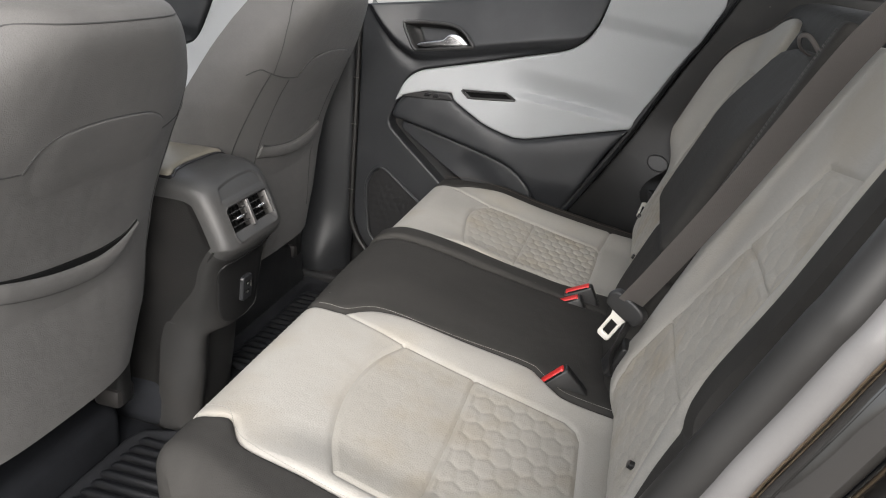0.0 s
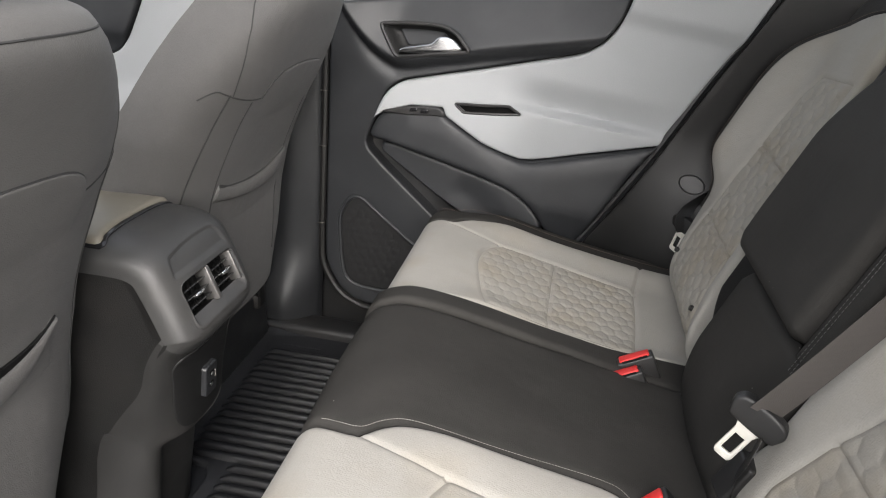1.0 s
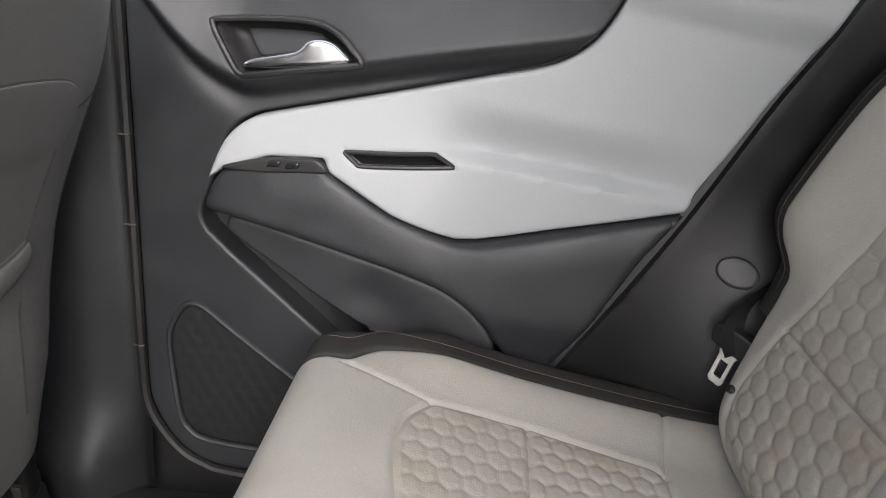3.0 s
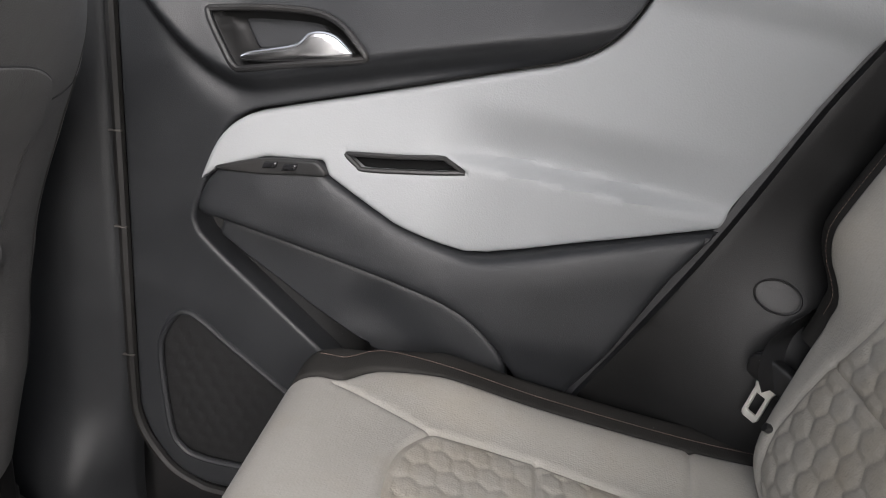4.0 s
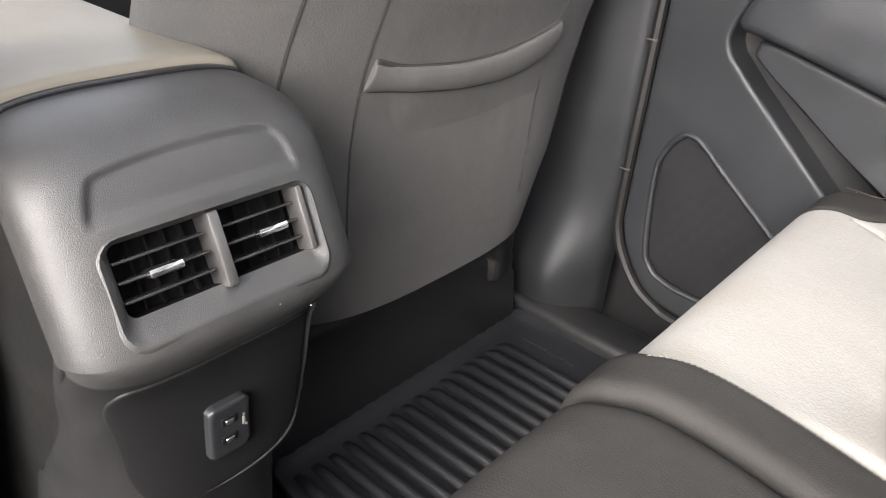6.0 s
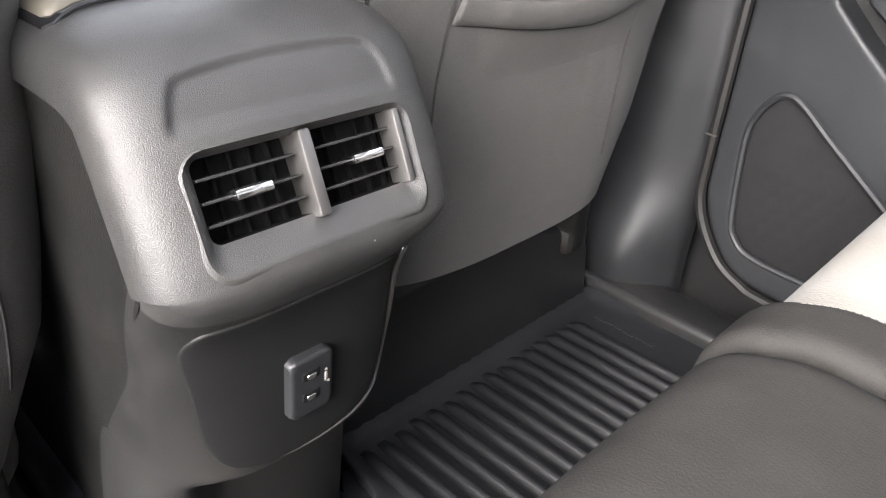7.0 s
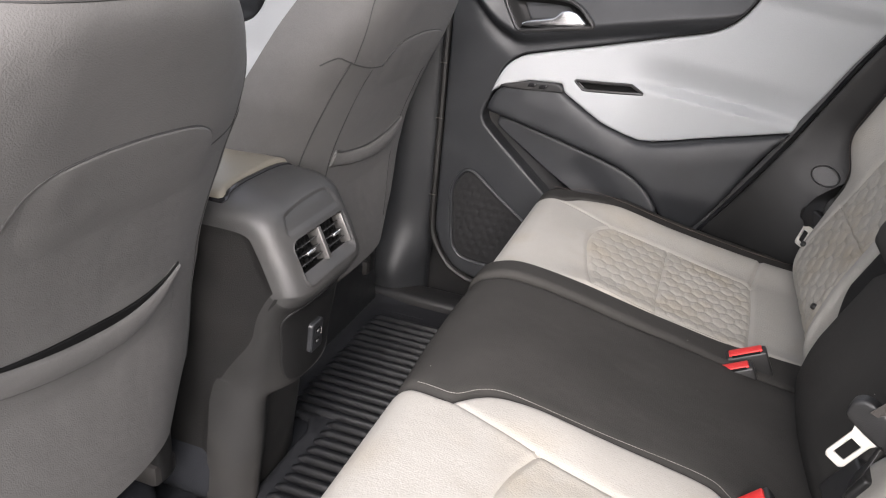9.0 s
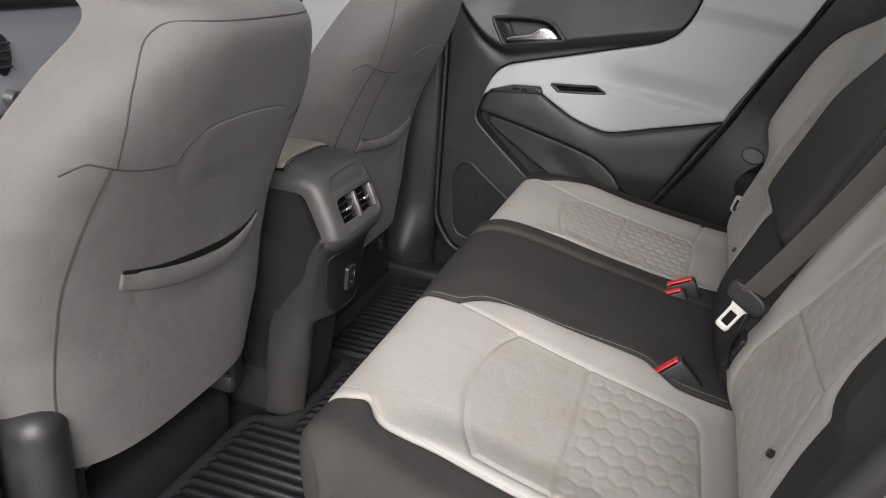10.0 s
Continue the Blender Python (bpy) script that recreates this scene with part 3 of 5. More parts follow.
front_out = np.vstack([catmull([(-0.003, 0.797), (-0.003, 0.5), (-0.003, 0.25), (0.003, 0.175), (0.04, 0.112), (0.085, 0.084), (0.14, 0.078)], 4), [(0.42, 0.078), (0.36, 0.262), (0.269, 0.337), (0.139, 0.442)], catmull([(0.102, 0.475), (0.094, 0.492), (0.096, 0.512), (0.108, 0.543), (0.116, 0.560)], 3), light_top[3:] + np.array([-0.003, 0.003]), [(0.35, 0.848)]])
ridge = catmull([(0.02, 0.80), (0.055, 0.755), (0.095, 0.716), (0.133, 0.693), (0.17, 0.684), (0.242, 0.697), (0.345, 0.720), (0.46, 0.743), (0.56, 0.762), (0.60, 0.772)], 5)


def front_depth(u, v):
    zr = np.interp(u, ridge[:, 0], ridge[:, 1])
    above = sm(-0.018, 0.018, v - zr) * sm(-0.0, 0.03, u)
    fall = -0.046 * np.clip((v - zr) / 0.11, 0, 1.3) * above
    valley = -0.010 * np.exp(-((v - zr + 0.018) / 0.018) ** 2) * sm(0.03, 0.15, u)
    return 0.010 + 0.028 * above + fall + valley


panel = sheet("front_panel", front_out, DM, DOOR_PLASTIC, door, "dark grained plastic panel", front_depth, step=0.0052, r=0.006, skirt=0.04, holes=[spk, bez], lines=[ridge[3:-3] + np.array([0, 0.012]), ridge[3:-3] - np.array([0, 0.012])])


def hex_small(u, v):
    return 0.0009 * (sm(0.0, 0.35, hexes(u, v, 0.024, 1.0)))


sheet("speaker_grille", spk, DM, GRILLE, panel, "black speaker grille with honeycomb", lambda u, v: 0.002 + hex_small(u, v), step=0.005, r=0.003, skirt=0.01)
sp3 = DM(spk[:, 0], spk[:, 1], front_depth(spk[:, 0], spk[:, 1]) - 0.001)
v, f = tube(sp3, 0.005, 8, True)
mesh_part("grille_rim", v, f, DOOR_PLASTIC, panel)
# handle panel, frame and lever
cup_in = (bez - bez.mean(0)) * np.array([0.60, 0.62]) + bez.mean(0) + np.array([-0.008, 0.008])
sheet("cup_plate", cup_in, DM, DOOR_PLASTIC, panel, "dark inner plate", lambda u, v: front_depth(u, v) - 0.026, step=0.008, r=0.003, skirt=0.008)
sheet("handle_cup", bez, DM, PANEL_BLACK, panel, "black handle recess", lambda u, v: front_depth(u, v) - 0.030 + 0.02 * sm(0.0, 0.018, 0.018 - dist_to(np.stack([u, v], 1), bez, True)), step=0.008, r=0.002, skirt=0.01)
v, f = tube(DM(bez[:, 0], bez[:, 1], front_depth(bez[:, 0], bez[:, 1]) - 0.001), 0.0042, 8, True)
mesh_part("handle_frame", v, f, BLACK_PLASTIC, panel, "satin black frame")
lever = catmull([(0.163, 0.709), (0.172, 0.7190), (0.205, 0.7265), (0.236, 0.7345), (0.250, 0.747), (0.266, 0.751), (0.282, 0.748), (0.296, 0.738), (0.307, 0.726), (0.28, 0.719), (0.23, 0.713), (0.19, 0.708)], 4, True)
sheet("door_handle", lever, DM, CHROME, panel, "chrome lever", lambda u, v: 0.030 + 0.006 * np.sin(np.clip((u - 0.16) / 0.15, 0, 1) * math.pi), step=0.005, r=0.007, skirt=0.012)

arm_out = np.vstack([catmull([(0.110, 0.518), (0.114, 0.535), (0.128, 0.562), (0.150, 0.580), (0.201, 0.596), (0.270, 0.600), (0.283, 0.583)], 5), np.array(light_bot[::-1])[1:] + np.array([0, -0.002]), [(0.70, 0.515), (0.654, 0.427), (0.600, 0.325), (0.54, 0.335)], catmull([(0.518, 0.372), (0.505, 0.395), (0.473, 0.423), (0.421, 0.447), (0.304, 0.477), (0.156, 0.509), (0.125, 0.512)], 4)])


def arm_depth(u, v):
    top = np.interp(u, [0.11, 0.20, 0.28, 0.44, 0.73], [0.53, 0.597, 0.59, 0.51, 0.577])
    return 0.042 + 0.006 * sm(0.0, -0.05, v - top) - 0.030 * sm(0.42, 0.33, v) * sm(0.45, 0.55, u) - 0.012 * sm(0.55, 0.75, u)


arm = sheet("armrest", arm_out, DM, DOOR_PLASTIC, door, "dark grained armrest", arm_depth, step=0.012, r=0.012, skirt=0.05)
sw = catmull([(0.138, 0.577), (0.16, 0.586), (0.205, 0.597), (0.255, 0.601), (0.272, 0.600), (0.284, 0.585), (0.25, 0.582), (0.19, 0.577)], 4, True)
plate = sheet("switch_plate", sw, DM, BLACK_PLASTIC, arm, "black window switch plate", lambda u, v: arm_depth(u, v) + 0.004, step=0.006, r=0.003, skirt=0.006)
for u0 in (0.203, 0.228):
    q = np.array([(u0, 0.586), (u0 + 0.018, 0.588), (u0 + 0.02, 0.596), (u0 + 0.003, 0.5945)])
    sheet("switch_button", q, DM, GLOSS_BLACK, plate, "", lambda u, v: arm_depth(u, v) + 0.008, step=0.004, r=0.002, skirt=0.006)
pk = np.vstack([[(0.128, 0.474), (0.184, 0.433), (0.316, 0.352), (0.42, 0.28), (0.53, 0.28)], catmull([(0.520, 0.365), (0.503, 0.39), (0.471, 0.418), (0.42, 0.442), (0.303, 0.472), (0.156, 0.504), (0.135, 0.495)], 4)])
ridge_line = np.array([(0.120, 0.495), (0.168, 0.462), (0.216, 0.433), (0.264, 0.402), (0.328, 0.366), (0.42, 0.31)])


def pocket_depth(u, v):
    below = np.interp(u, ridge_line[:, 0], ridge_line[:, 1]) - v
    dent = 0.006 * sm(0.055, 0.0, dist_to(np.stack([u, v], 1), np.array([(0.345, 0.405), (0.385, 0.378), (0.41, 0.35)])))
    return 0.022 - 0.034 * sm(-0.002, 0.010, below) - dent


sheet("map_pocket", pk, DM, DOOR_PLASTIC, door, "dark plastic map pocket", pocket_depth, step=0.007, r=0.008, skirt=0.03, lines=[ridge_line[:-1]])
back_out = [(-0.003, 0.795), (-0.003, 0.25), (0.04, 0.11), (0.14, 0.076), (0.45, 0.076), (0.598, 0.325), (0.65, 0.427), (0.73, 0.564), (0.81, 0.724), (0.9, 0.88), (0.9, 0.955), (0.66, 0.92), (0.35, 0.845)]
sheet("backing", back_out, DM, BLACK_PLASTIC, door, "", lambda u, v: u * 0 - 0.034, step=0.03, r=0.004, skirt=0.05)
# rubber seals
fs = catmull([(-0.014, 0.80), (-0.014, 0.5), (-0.014, 0.25), (-0.007, 0.165), (0.034, 0.100), (0.08, 0.073), (0.14, 0.064), (0.42, 0.062)], 8)
v, f = tube(DM(fs[:, 0], fs[:, 1], 0 * fs[:, 0] + 0.004), 0.008, 8)
mesh_part("seal_front", v, f, SEAL_DARK, door, "black rubber seal")
for z in (0.275, 0.469, 0.60):
    q = DM(np.array([-0.016]), np.array([z]), np.array([0.0]))[0]
    part("seal_joint", box(q[0] - 0.0085, q[0] + 0.0085, q[1] - 0.0125, q[1] - 0.0075, z - 0.0012, z + 0.0012, 0.0004, 1), BELT, door)
rs = catmull([(0.585, 0.28), (0.607, 0.333), (0.665, 0.43), (0.742, 0.565), (0.821, 0.725), (0.875, 0.82), (0.93, 0.94)], 8)
v, f = tube(DM(rs[:, 0], rs[:, 1], 0 * rs[:, 0] + 0.005), 0.011, 8)
mesh_part("seal_rear", v, f, RUBBER, door, "black rubber seal")
win = thing("window_1", tuple(DM(np.array([0.4]), np.array([0.85]), np.array([-0.03]))[0]), "clear side window of the rear door", "car window", kind="structure")
gl = sheet("pane", [(0.0, 0.79), (0.66, 0.90), (0.95, 0.95), (0.9, 1.2), (0.05, 1.2)], DM, GLASS, win, "", lambda u, v: 0 * u - 0.035, step=0.05, r=0.002, skirt=0.004)
gl.visible_shadow = False

# ---- rear bench ----
CUSH = Profile([(0.395, 0.03), (0.354, 0.16), (0.334, 0.27), (0.331, 0.345), (0.341, 0.379), (0.366, 0.394), (0.41, 0.394), (0.50, 0.376), (0.62, 0.346), (0.78, 0.316), (0.88, 0.303), (0.935, 0.297)])


def S(pts):
    """Plan points (x, y) on the cushion's top as (s, y)."""
    return np.array([(CUSH.of_x(x), y) for x, y in pts])


END = CUSH.of_x(0.915)


def side_of(line, sgn):
    return [(x, sgn * y) for x, y in line]


# lines common to both outer places, written for the far side
OUT_LINE = [(0.372, 0.545), (0.393, 0.541), (0.404, 0.550), (0.420, 0.570), (0.445, 0.583), (0.52, 0.592), (0.64, 0.597), (0.80, 0.602), (0.915, 0.606)]
FAR_HEX = dict(
    arc=[(0.507, 0.206), (0.487, 0.30), (0.474, 0.38), (0.479, 0.445), (0.505, 0.492)],
    out=[(0.505, 0.492), (0.56, 0.500), (0.618, 0.504), (0.70, 0.497), (0.765, 0.490), (0.781, 0.478)],
    rear=[(0.781, 0.478), (0.779, 0.38), (0.772, 0.27), (0.765, 0.208)],
    inn=[(0.507, 0.206), (0.615, 0.206), (0.765, 0.208)],
    lead=[(0.392, 0.530), (0.44, 0.513), (0.505, 0.492)],
    mid=[(0.618, 0.504), (0.617, 0.42), (0.615, 0.30), (0.615, 0.206)])
NEAR_HEX = dict(
    arc=[(0.523, -0.245), (0.503, -0.295), (0.493, -0.36), (0.496, -0.43), (0.512, -0.50), (0.54, -0.57)],
    out=[(0.540, -0.57), (0.64, -0.575), (0.80, -0.578)],
    rear=[(0.80, -0.578), (0.815, -0.48), (0.815, -0.40), (0.811, -0.300)],
    inn=[(0.523, -0.245), (0.585, -0.247), (0.640, -0.250), (0.72, -0.256), (0.785, -0.264), (0.803, -0.278), (0.811, -0.300)],
    lead=[(0.410, -0.222), (0.46, -0.233), (0.523, -0.245)],
    mid=[(0.640, -0.250), (0.642, -0.40), (0.640, -0.575)])
REAR_SEAM = [(0.781, 0.478), (0.79, 0.54), (0.798, 0.602)]


def quilted(name, V, F, ring3, parent):
    """Splits a pad into its plain border and its quilted middle, along the seam ring3; only y and the longer other axis count."""
    ax = 0 if np.ptp(ring3[:, 0]) > np.ptp(ring3[:, 2]) else 2
    cen = np.array([V[f].mean(0) for f in F])
    k = inside(cen[:, [ax, 1]], ring3[:, [ax, 1]])
    for nm, sel, m, lab in ((name, ~k, LIGHT_CLOTH, "pale grey cloth border"), ("quilted_panel", k, QUILT_CLOTH, "beige quilted cloth middle")):
        own = [F[i] for i in np.flatnonzero(sel)]
        ids = sorted({i for f in own for i in f})
        at = {i: n for n, i in enumerate(ids)}
        mesh_part(nm, V[ids], [[at[i] for i in f] for f in own], m, parent, lab)


def cushion_light(parent, sgn, inner, name):
    """The pale outer place of the bench, with its quilted middle."""
    H = FAR_HEX if sgn > 0 else NEAR_HEX
    hx = np.vstack([catmull(S(H["arc"]), 5), S(H["out"])[1:], catmull(S(H["rear"]), 4)[1:-1], S(H["inn"])[::-1][:-1]])
    mid = S(H["mid"])
    lead = S(H["lead"])
    seam = S(side_of(REAR_SEAM, sgn))
    out = S(side_of(OUT_LINE, sgn))
    inn = inner
    outline = np.vstack([[(0.0, 0.535 * sgn)], [(CUSH.of_x(0.36) - 0.1, 0.545 * sgn)], catmull(out, 4), [(END, inn[-1][1])], catmull(inn, 4)[::-1][1:], [(0.0, inn[0][1])]])
    s0 = CUSH.of_x(0.47)
    rearpart = mid[:, 0].mean()

    def depth(u, v):
        q = np.stack([u, v], 1)
        k = inside(q, hx)
        dh = dist_to(q, hx, True)
        blend = np.where(k, sm(0.0, 0.006, dh), 0)
        cell = np.where(u > np.interp(sgn * v, sorted(sgn * mid[:, 1]), mid[np.argsort(sgn * mid[:, 1]), 0]), 1.0, 0.6 if sgn > 0 else 0.15)
        out_d = puff(hexes(u, v, 0.026 if sgn > 0 else 0.031, 1.25), 0.0026 if sgn > 0 else 0.0014) * blend * cell
        out_d += groove(u, v, np.vstack([hx, hx[:1]]), 0.0035, 0.0035) + groove(u, v, mid, 0.003, 0.003) + groove(u, v, seam, 0.004, 0.004) + groove(u, v, lead, 0.003, 0.003)
        c = abs(v)
        out_d += 0.014 * sm(0.50, 0.585, c) * sm(s0 - 0.06, s0 + 0.05, u) + 0.010 * sm(0.27, 0.19, c) * sm(s0 - 0.06, s0 + 0.05, u)
        return out_d

    V, F = pad(outline, CUSH.M, depth, step=0.006, r=0.010, skirt=0.02, lines=[np.vstack([hx, hx[:1]]), mid, seam, lead], fine=hx)
    quilted(name, V, F, to_world(CUSH.M, hx), parent)
    return hx


wide = thing("rear_seat_cushion", (0.6, -0.25, 0.0), "wide rear seat cushion in pale and black cloth", "car seat")
narrow = thing("rear_seat_cushion", (0.6, 0.4, 0.0), "narrow rear seat cushion in pale cloth, black edges", "car seat")
IN_NEAR = S([(0.36, -0.216), (0.385, -0.222), (0.410, -0.220), (0.432, -0.196), (0.46, -0.180), (0.52, -0.174), (0.64, -0.166), (0.71, -0.168), (0.735, -0.185), (0.76, -0.205), (0.79, -0.215), (0.915, -0.22)])
IN_FAR = S([(0.36, 0.172), (0.385, 0.180), (0.41, 0.184), (0.45, 0.188), (0.52, 0.193), (0.64, 0.200), (0.72, 0.200), (0.80, 0.215), (0.915, 0.225)])
cushion_light(wide, -1, IN_NEAR, "outer_pad")
cushion_light(narrow, 1, IN_FAR, "outer_pad")
GAP_FAR = S([(0.36, 0.112), (0.39, 0.122), (0.45, 0.130), (0.52, 0.134), (0.64, 0.138), (0.72, 0.130), (0.80, 0.125), (0.915, 0.125)])
mid_out = np.vstack([[(0.0, -0.214)], catmull(IN_NEAR, 4) + np.array([0, 0.003]), catmull(GAP_FAR, 4)[::-1], [(0.0, 0.112)]])


def mid_depth(u, v):
    return 0.001 + 0.006 * np.cos(np.clip(v / 0.2, -1, 1) * math.pi / 2) + 0.008 * sm(CUSH.of_x(0.5), CUSH.of_x(0.8), u) - 0.012 * sm(0.10, 0.04, u)


sheet("middle_pad", mid_out, CUSH.M, DARK_CLOTH, wide, "black cloth middle place", mid_depth, step=0.010, r=0.016, skirt=0.03)
strip_out = np.vstack([[(0.0, 0.115)], catmull(GAP_FAR, 4) + np.array([0, 0.003]), catmull(IN_FAR, 4)[::-1] + np.array([0, -0.001]), [(0.0, 0.172)]])
sheet("inner_strip", strip_out, CUSH.M, DARK_CLOTH, narrow, "black cloth edge strip", lambda u, v: 0.010 + 0 * u, step=0.008, r=0.010, skirt=0.03)


def outer_side(parent, sgn):
    out = catmull(S(side_of(OUT_LINE, sgn)), 4)
    o = np.vstack([[(0.0, 0.535 * sgn)], [(CUSH.of_x(0.36) - 0.1, 0.545 * sgn)], out, [(END, 0.70 * sgn), (CUSH.of_x(0.5), 0.70 * sgn), (CUSH.of_x(0.42), 0.675 * sgn), (0.30, 0.64 * sgn), (0.0, 0.62 * sgn)]])

    def depth(u, v):
        c = abs(v)
        e = np.interp(u, [0, CUSH.of_x(0.40), CUSH.of_x(0.5), END], [0.57, 0.605, 0.645, 0.66])
        k = np.clip((c - e) / 0.045, 0, 1)
        return 0.010 * sm(CUSH.of_x(0.40), CUSH.of_x(0.52), u) - 0.10 * (1 - np.sqrt(np.maximum(1 - k * k, 0)))
    return sheet("side_pad", o, CUSH.M, DARK_CLOTH, parent, "black cloth side", depth, step=0.009, r=0.008, skirt=0.10)


outer_side(wide, -1)
outer_side(narrow, 1)


def thread(parent, plan, d, material=THREAD_L, shift=0.0, M=CUSH.M, length=0.0032, gap=0.0008, rad=0.0004):
    l = resample(catmull(plan, 5), 0.004)
    l = l + np.array([0, shift])
    w = M(l[:, 0], l[:, 1], d(l[:, 0], l[:, 1]) if callable(d) else np.full(len(l), d))
    nrm = M(l[:1, 0], l[:1, 1], np.array([0.01]))[0] - M(l[:1, 0], l[:1, 1], np.array([0.0]))[0]
    vv, ff = stitches(w, nrm / 0.01, length, gap, rad)
    return tagged(mesh_part("stitching", vv, ff, material, parent, "pale stitching"), kind="stuff")


thread(wide, IN_NEAR, lambda u, v: mid_depth(u, v) - 0.001, THREAD_L, 0.012)
thread(narrow, IN_FAR, 0.009, THREAD_L, -0.008)
thread(wide, S(side_of(OUT_LINE, -1)), 0.020, THREAD_L, -0.010)
thread(narrow, S(side_of(OUT_LINE, 1)), 0.020, THREAD_B, 0.010)

# ---- rear backrest ----
BACK = Profile([(0.915, 0.272), (0.888, 0.288), (0.864, 0.314), (0.852, 0.345), (0.853, 0.374), (0.867, 0.415), (0.90, 0.50), (0.962, 0.655), (1.015, 0.79), (1.05, 0.875), (1.072, 0.915), (1.11, 0.93), (1.18, 0.93)])
bz = BACK.of_z


def B(pts):
    """Points (y, z) on the backrest as (s, y)."""
    return np.array([(bz(z), y) for y, z in pts])


BK_EDGE = [(0.47, 0.285), (0.525, 0.315), (0.556, 0.355), (0.572, 0.40), (0.580, 0.44), (0.588, 0.48), (0.590, 0.515), (0.580, 0.535), (0.588, 0.550), (0.602, 0.562), (0.612, 0.59), (0.608, 0.66), (0.592, 0.74), (0.560, 0.80), (0.505, 0.85), (0.435, 0.880), (0.375, 0.891)]
BK_EDGE_NEAR = [(0.56, 0.30), (0.553, 0.36), (0.537, 0.418), (0.526, 0.455), (0.522, 0.485), (0.520, 0.506), (0.504, 0.513), (0.489, 0.526), (0.479, 0.559), (0.487, 0.607), (0.501, 0.649), (0.524, 0.70), (0.550, 0.77), (0.562, 0.83), (0.555, 0.87), (0.52, 0.888), (0.46, 0.892)]
BQ_OUT = [(0.542, 0.45), (0.535, 0.488), (0.512, 0.54), (0.497, 0.60), (0.490, 0.68), (0.475, 0.74), (0.442, 0.776)]
BQ_IN = [(0.288, 0.42), (0.293, 0.488), (0.298, 0.63), (0.300, 0.783)]
BQ_IN_NEAR = [(0.224, 0.42), (0.249, 0.502), (0.320, 0.652), (0.380, 0.77)]
BQ_LOW = [(0.542, 0.45), (0.545, 0.40), (0.525, 0.345), (0.47, 0.318), (0.27, 0.315), (0.255, 0.35), (0.288, 0.42)]
BQ_LOW_NEAR = [(0.500, 0.45), (0.525, 0.40), (0.525, 0.345), (0.47, 0.318), (0.25, 0.315), (0.228, 0.35), (0.224, 0.42)]
BQ_OUT_NEAR = [(0.500, 0.45), (0.474, 0.508), (0.468, 0.55), (0.476, 0.62), (0.492, 0.685), (0.512, 0.74), (0.520, 0.79)]


def back_light(parent, sgn, inner):
    q = lambda l: B([(sgn * y, z) for y, z in l])
    rim = BK_EDGE if sgn > 0 else BK_EDGE_NEAR
    q_out, q_in, q_low = (BQ_OUT, BQ_IN, BQ_LOW) if sgn > 0 else (BQ_OUT_NEAR, BQ_IN_NEAR, BQ_LOW_NEAR)
    bq = np.vstack([q(q_out), q(q_in)[::-1], q(q_low)[::-1][1:-1]])
    h1, h2 = q([q_out[1], (0.40, 0.486 if sgn > 0 else 0.505), q_in[1]]), q([np.mean([q_out[3], q_out[4]], axis=0), (0.38, 0.632 if sgn > 0 else 0.655), q_in[2]])
    top, inn = 0.892, abs(inner)
    slant = 0.024 if sgn > 0 else 0.0
    outline = np.vstack([catmull(q(rim), 4), q([(inn + 0.09, top), (inn + 0.045 + slant * 0.5, top - 0.004), (inn + 0.014 + slant, top - 0.018), (inn + slant, top - 0.045), (inn + slant * 0.5, 0.79), (inn, 0.70), (inn, 0.44), (inn - 0.022, 0.385), (inn - 0.045, 0.36), (inn - 0.055, 0.272)]), [(0.0, sgn * 0.44)]])

    def depth(u, v):
        p = np.stack([u, v], 1)
        k = inside(p, bq)
        dh = dist_to(p, bq, True)
        blend = np.where(k, sm(0.0, 0.006, dh), 0)
        d = puff(hexes(u, v, 0.031, 1.2), 0.0031 if sgn > 0 else 0.0015) * blend
        d += groove(u, v, np.vstack([bq, bq[:1]]), 0.0035, 0.0035) + groove(u, v, h1, 0.0035, 0.003) + groove(u, v, h2, 0.0035, 0.003)
        c = abs(v)
        d += (0.045 if sgn > 0 else 0.032) * sm(0.47, 0.60, c) * sm(bz(0.50), bz(0.60), u) * sm(bz(0.93), bz(0.80), u)
        d += 0.010 * sm(0.27, 0.20, c)
        return d

    V, F = pad(outline, BACK.M, depth, step=0.007, r=0.010, skirt=0.05, lines=[np.vstack([bq, bq[:1]]), h1, h2], fine=bq)
    quilted("outer_pad", V, F, to_world(BACK.M, bq), parent)
    # black side of the bolster
    e = catmull(q(rim[5:] if sgn > 0 else rim), 4)
    d0 = depth(e[:, 0], e[:, 1])
    rows = []
    # the near bolster swells above its lower corner
    swell = np.zeros(len(e)) if sgn > 0 else sm(bz(0.505), bz(0.535), e[:, 0]) * sm(bz(0.90), bz(0.82), e[:, 0])
    for dd, dy, more in ((-0.006, 0.001, 0.0), (-0.004, 0.012, 0.010), (-0.008, 0.020, 0.018), (-0.014, 0.026, 0.026), (-0.04, 0.032, 0.032), (-0.12, 0.036, 0.036)):
        rows.append(BACK.M(e[:, 0], e[:, 1] + sgn * (dy + more), d0 + dd + 0.45 * swell * more))
    n = len(e)
    V = np.vstack(rows)
    F = [[i * n + j, i * n + j + 1, (i + 1) * n + j + 1, (i + 1) * n + j] for i in range(len(rows) - 1) for j in range(n - 1)]
    if sgn > 0:
        F = [f[::-1] for f in F]
    mesh_part("side_pad", V, F, DARK_CLOTH, parent, "black cloth side")
    if sgn > 0:
        l = e[4:]
        w = BACK.M(l[:, 0], l[:, 1] + sgn * 0.008, d0[4:] + 0.0015 - 0.002)
        vv, ff = stitches(w, (-0.9, 0, 0.4), 0.0036, 0.0018, 0.0004)
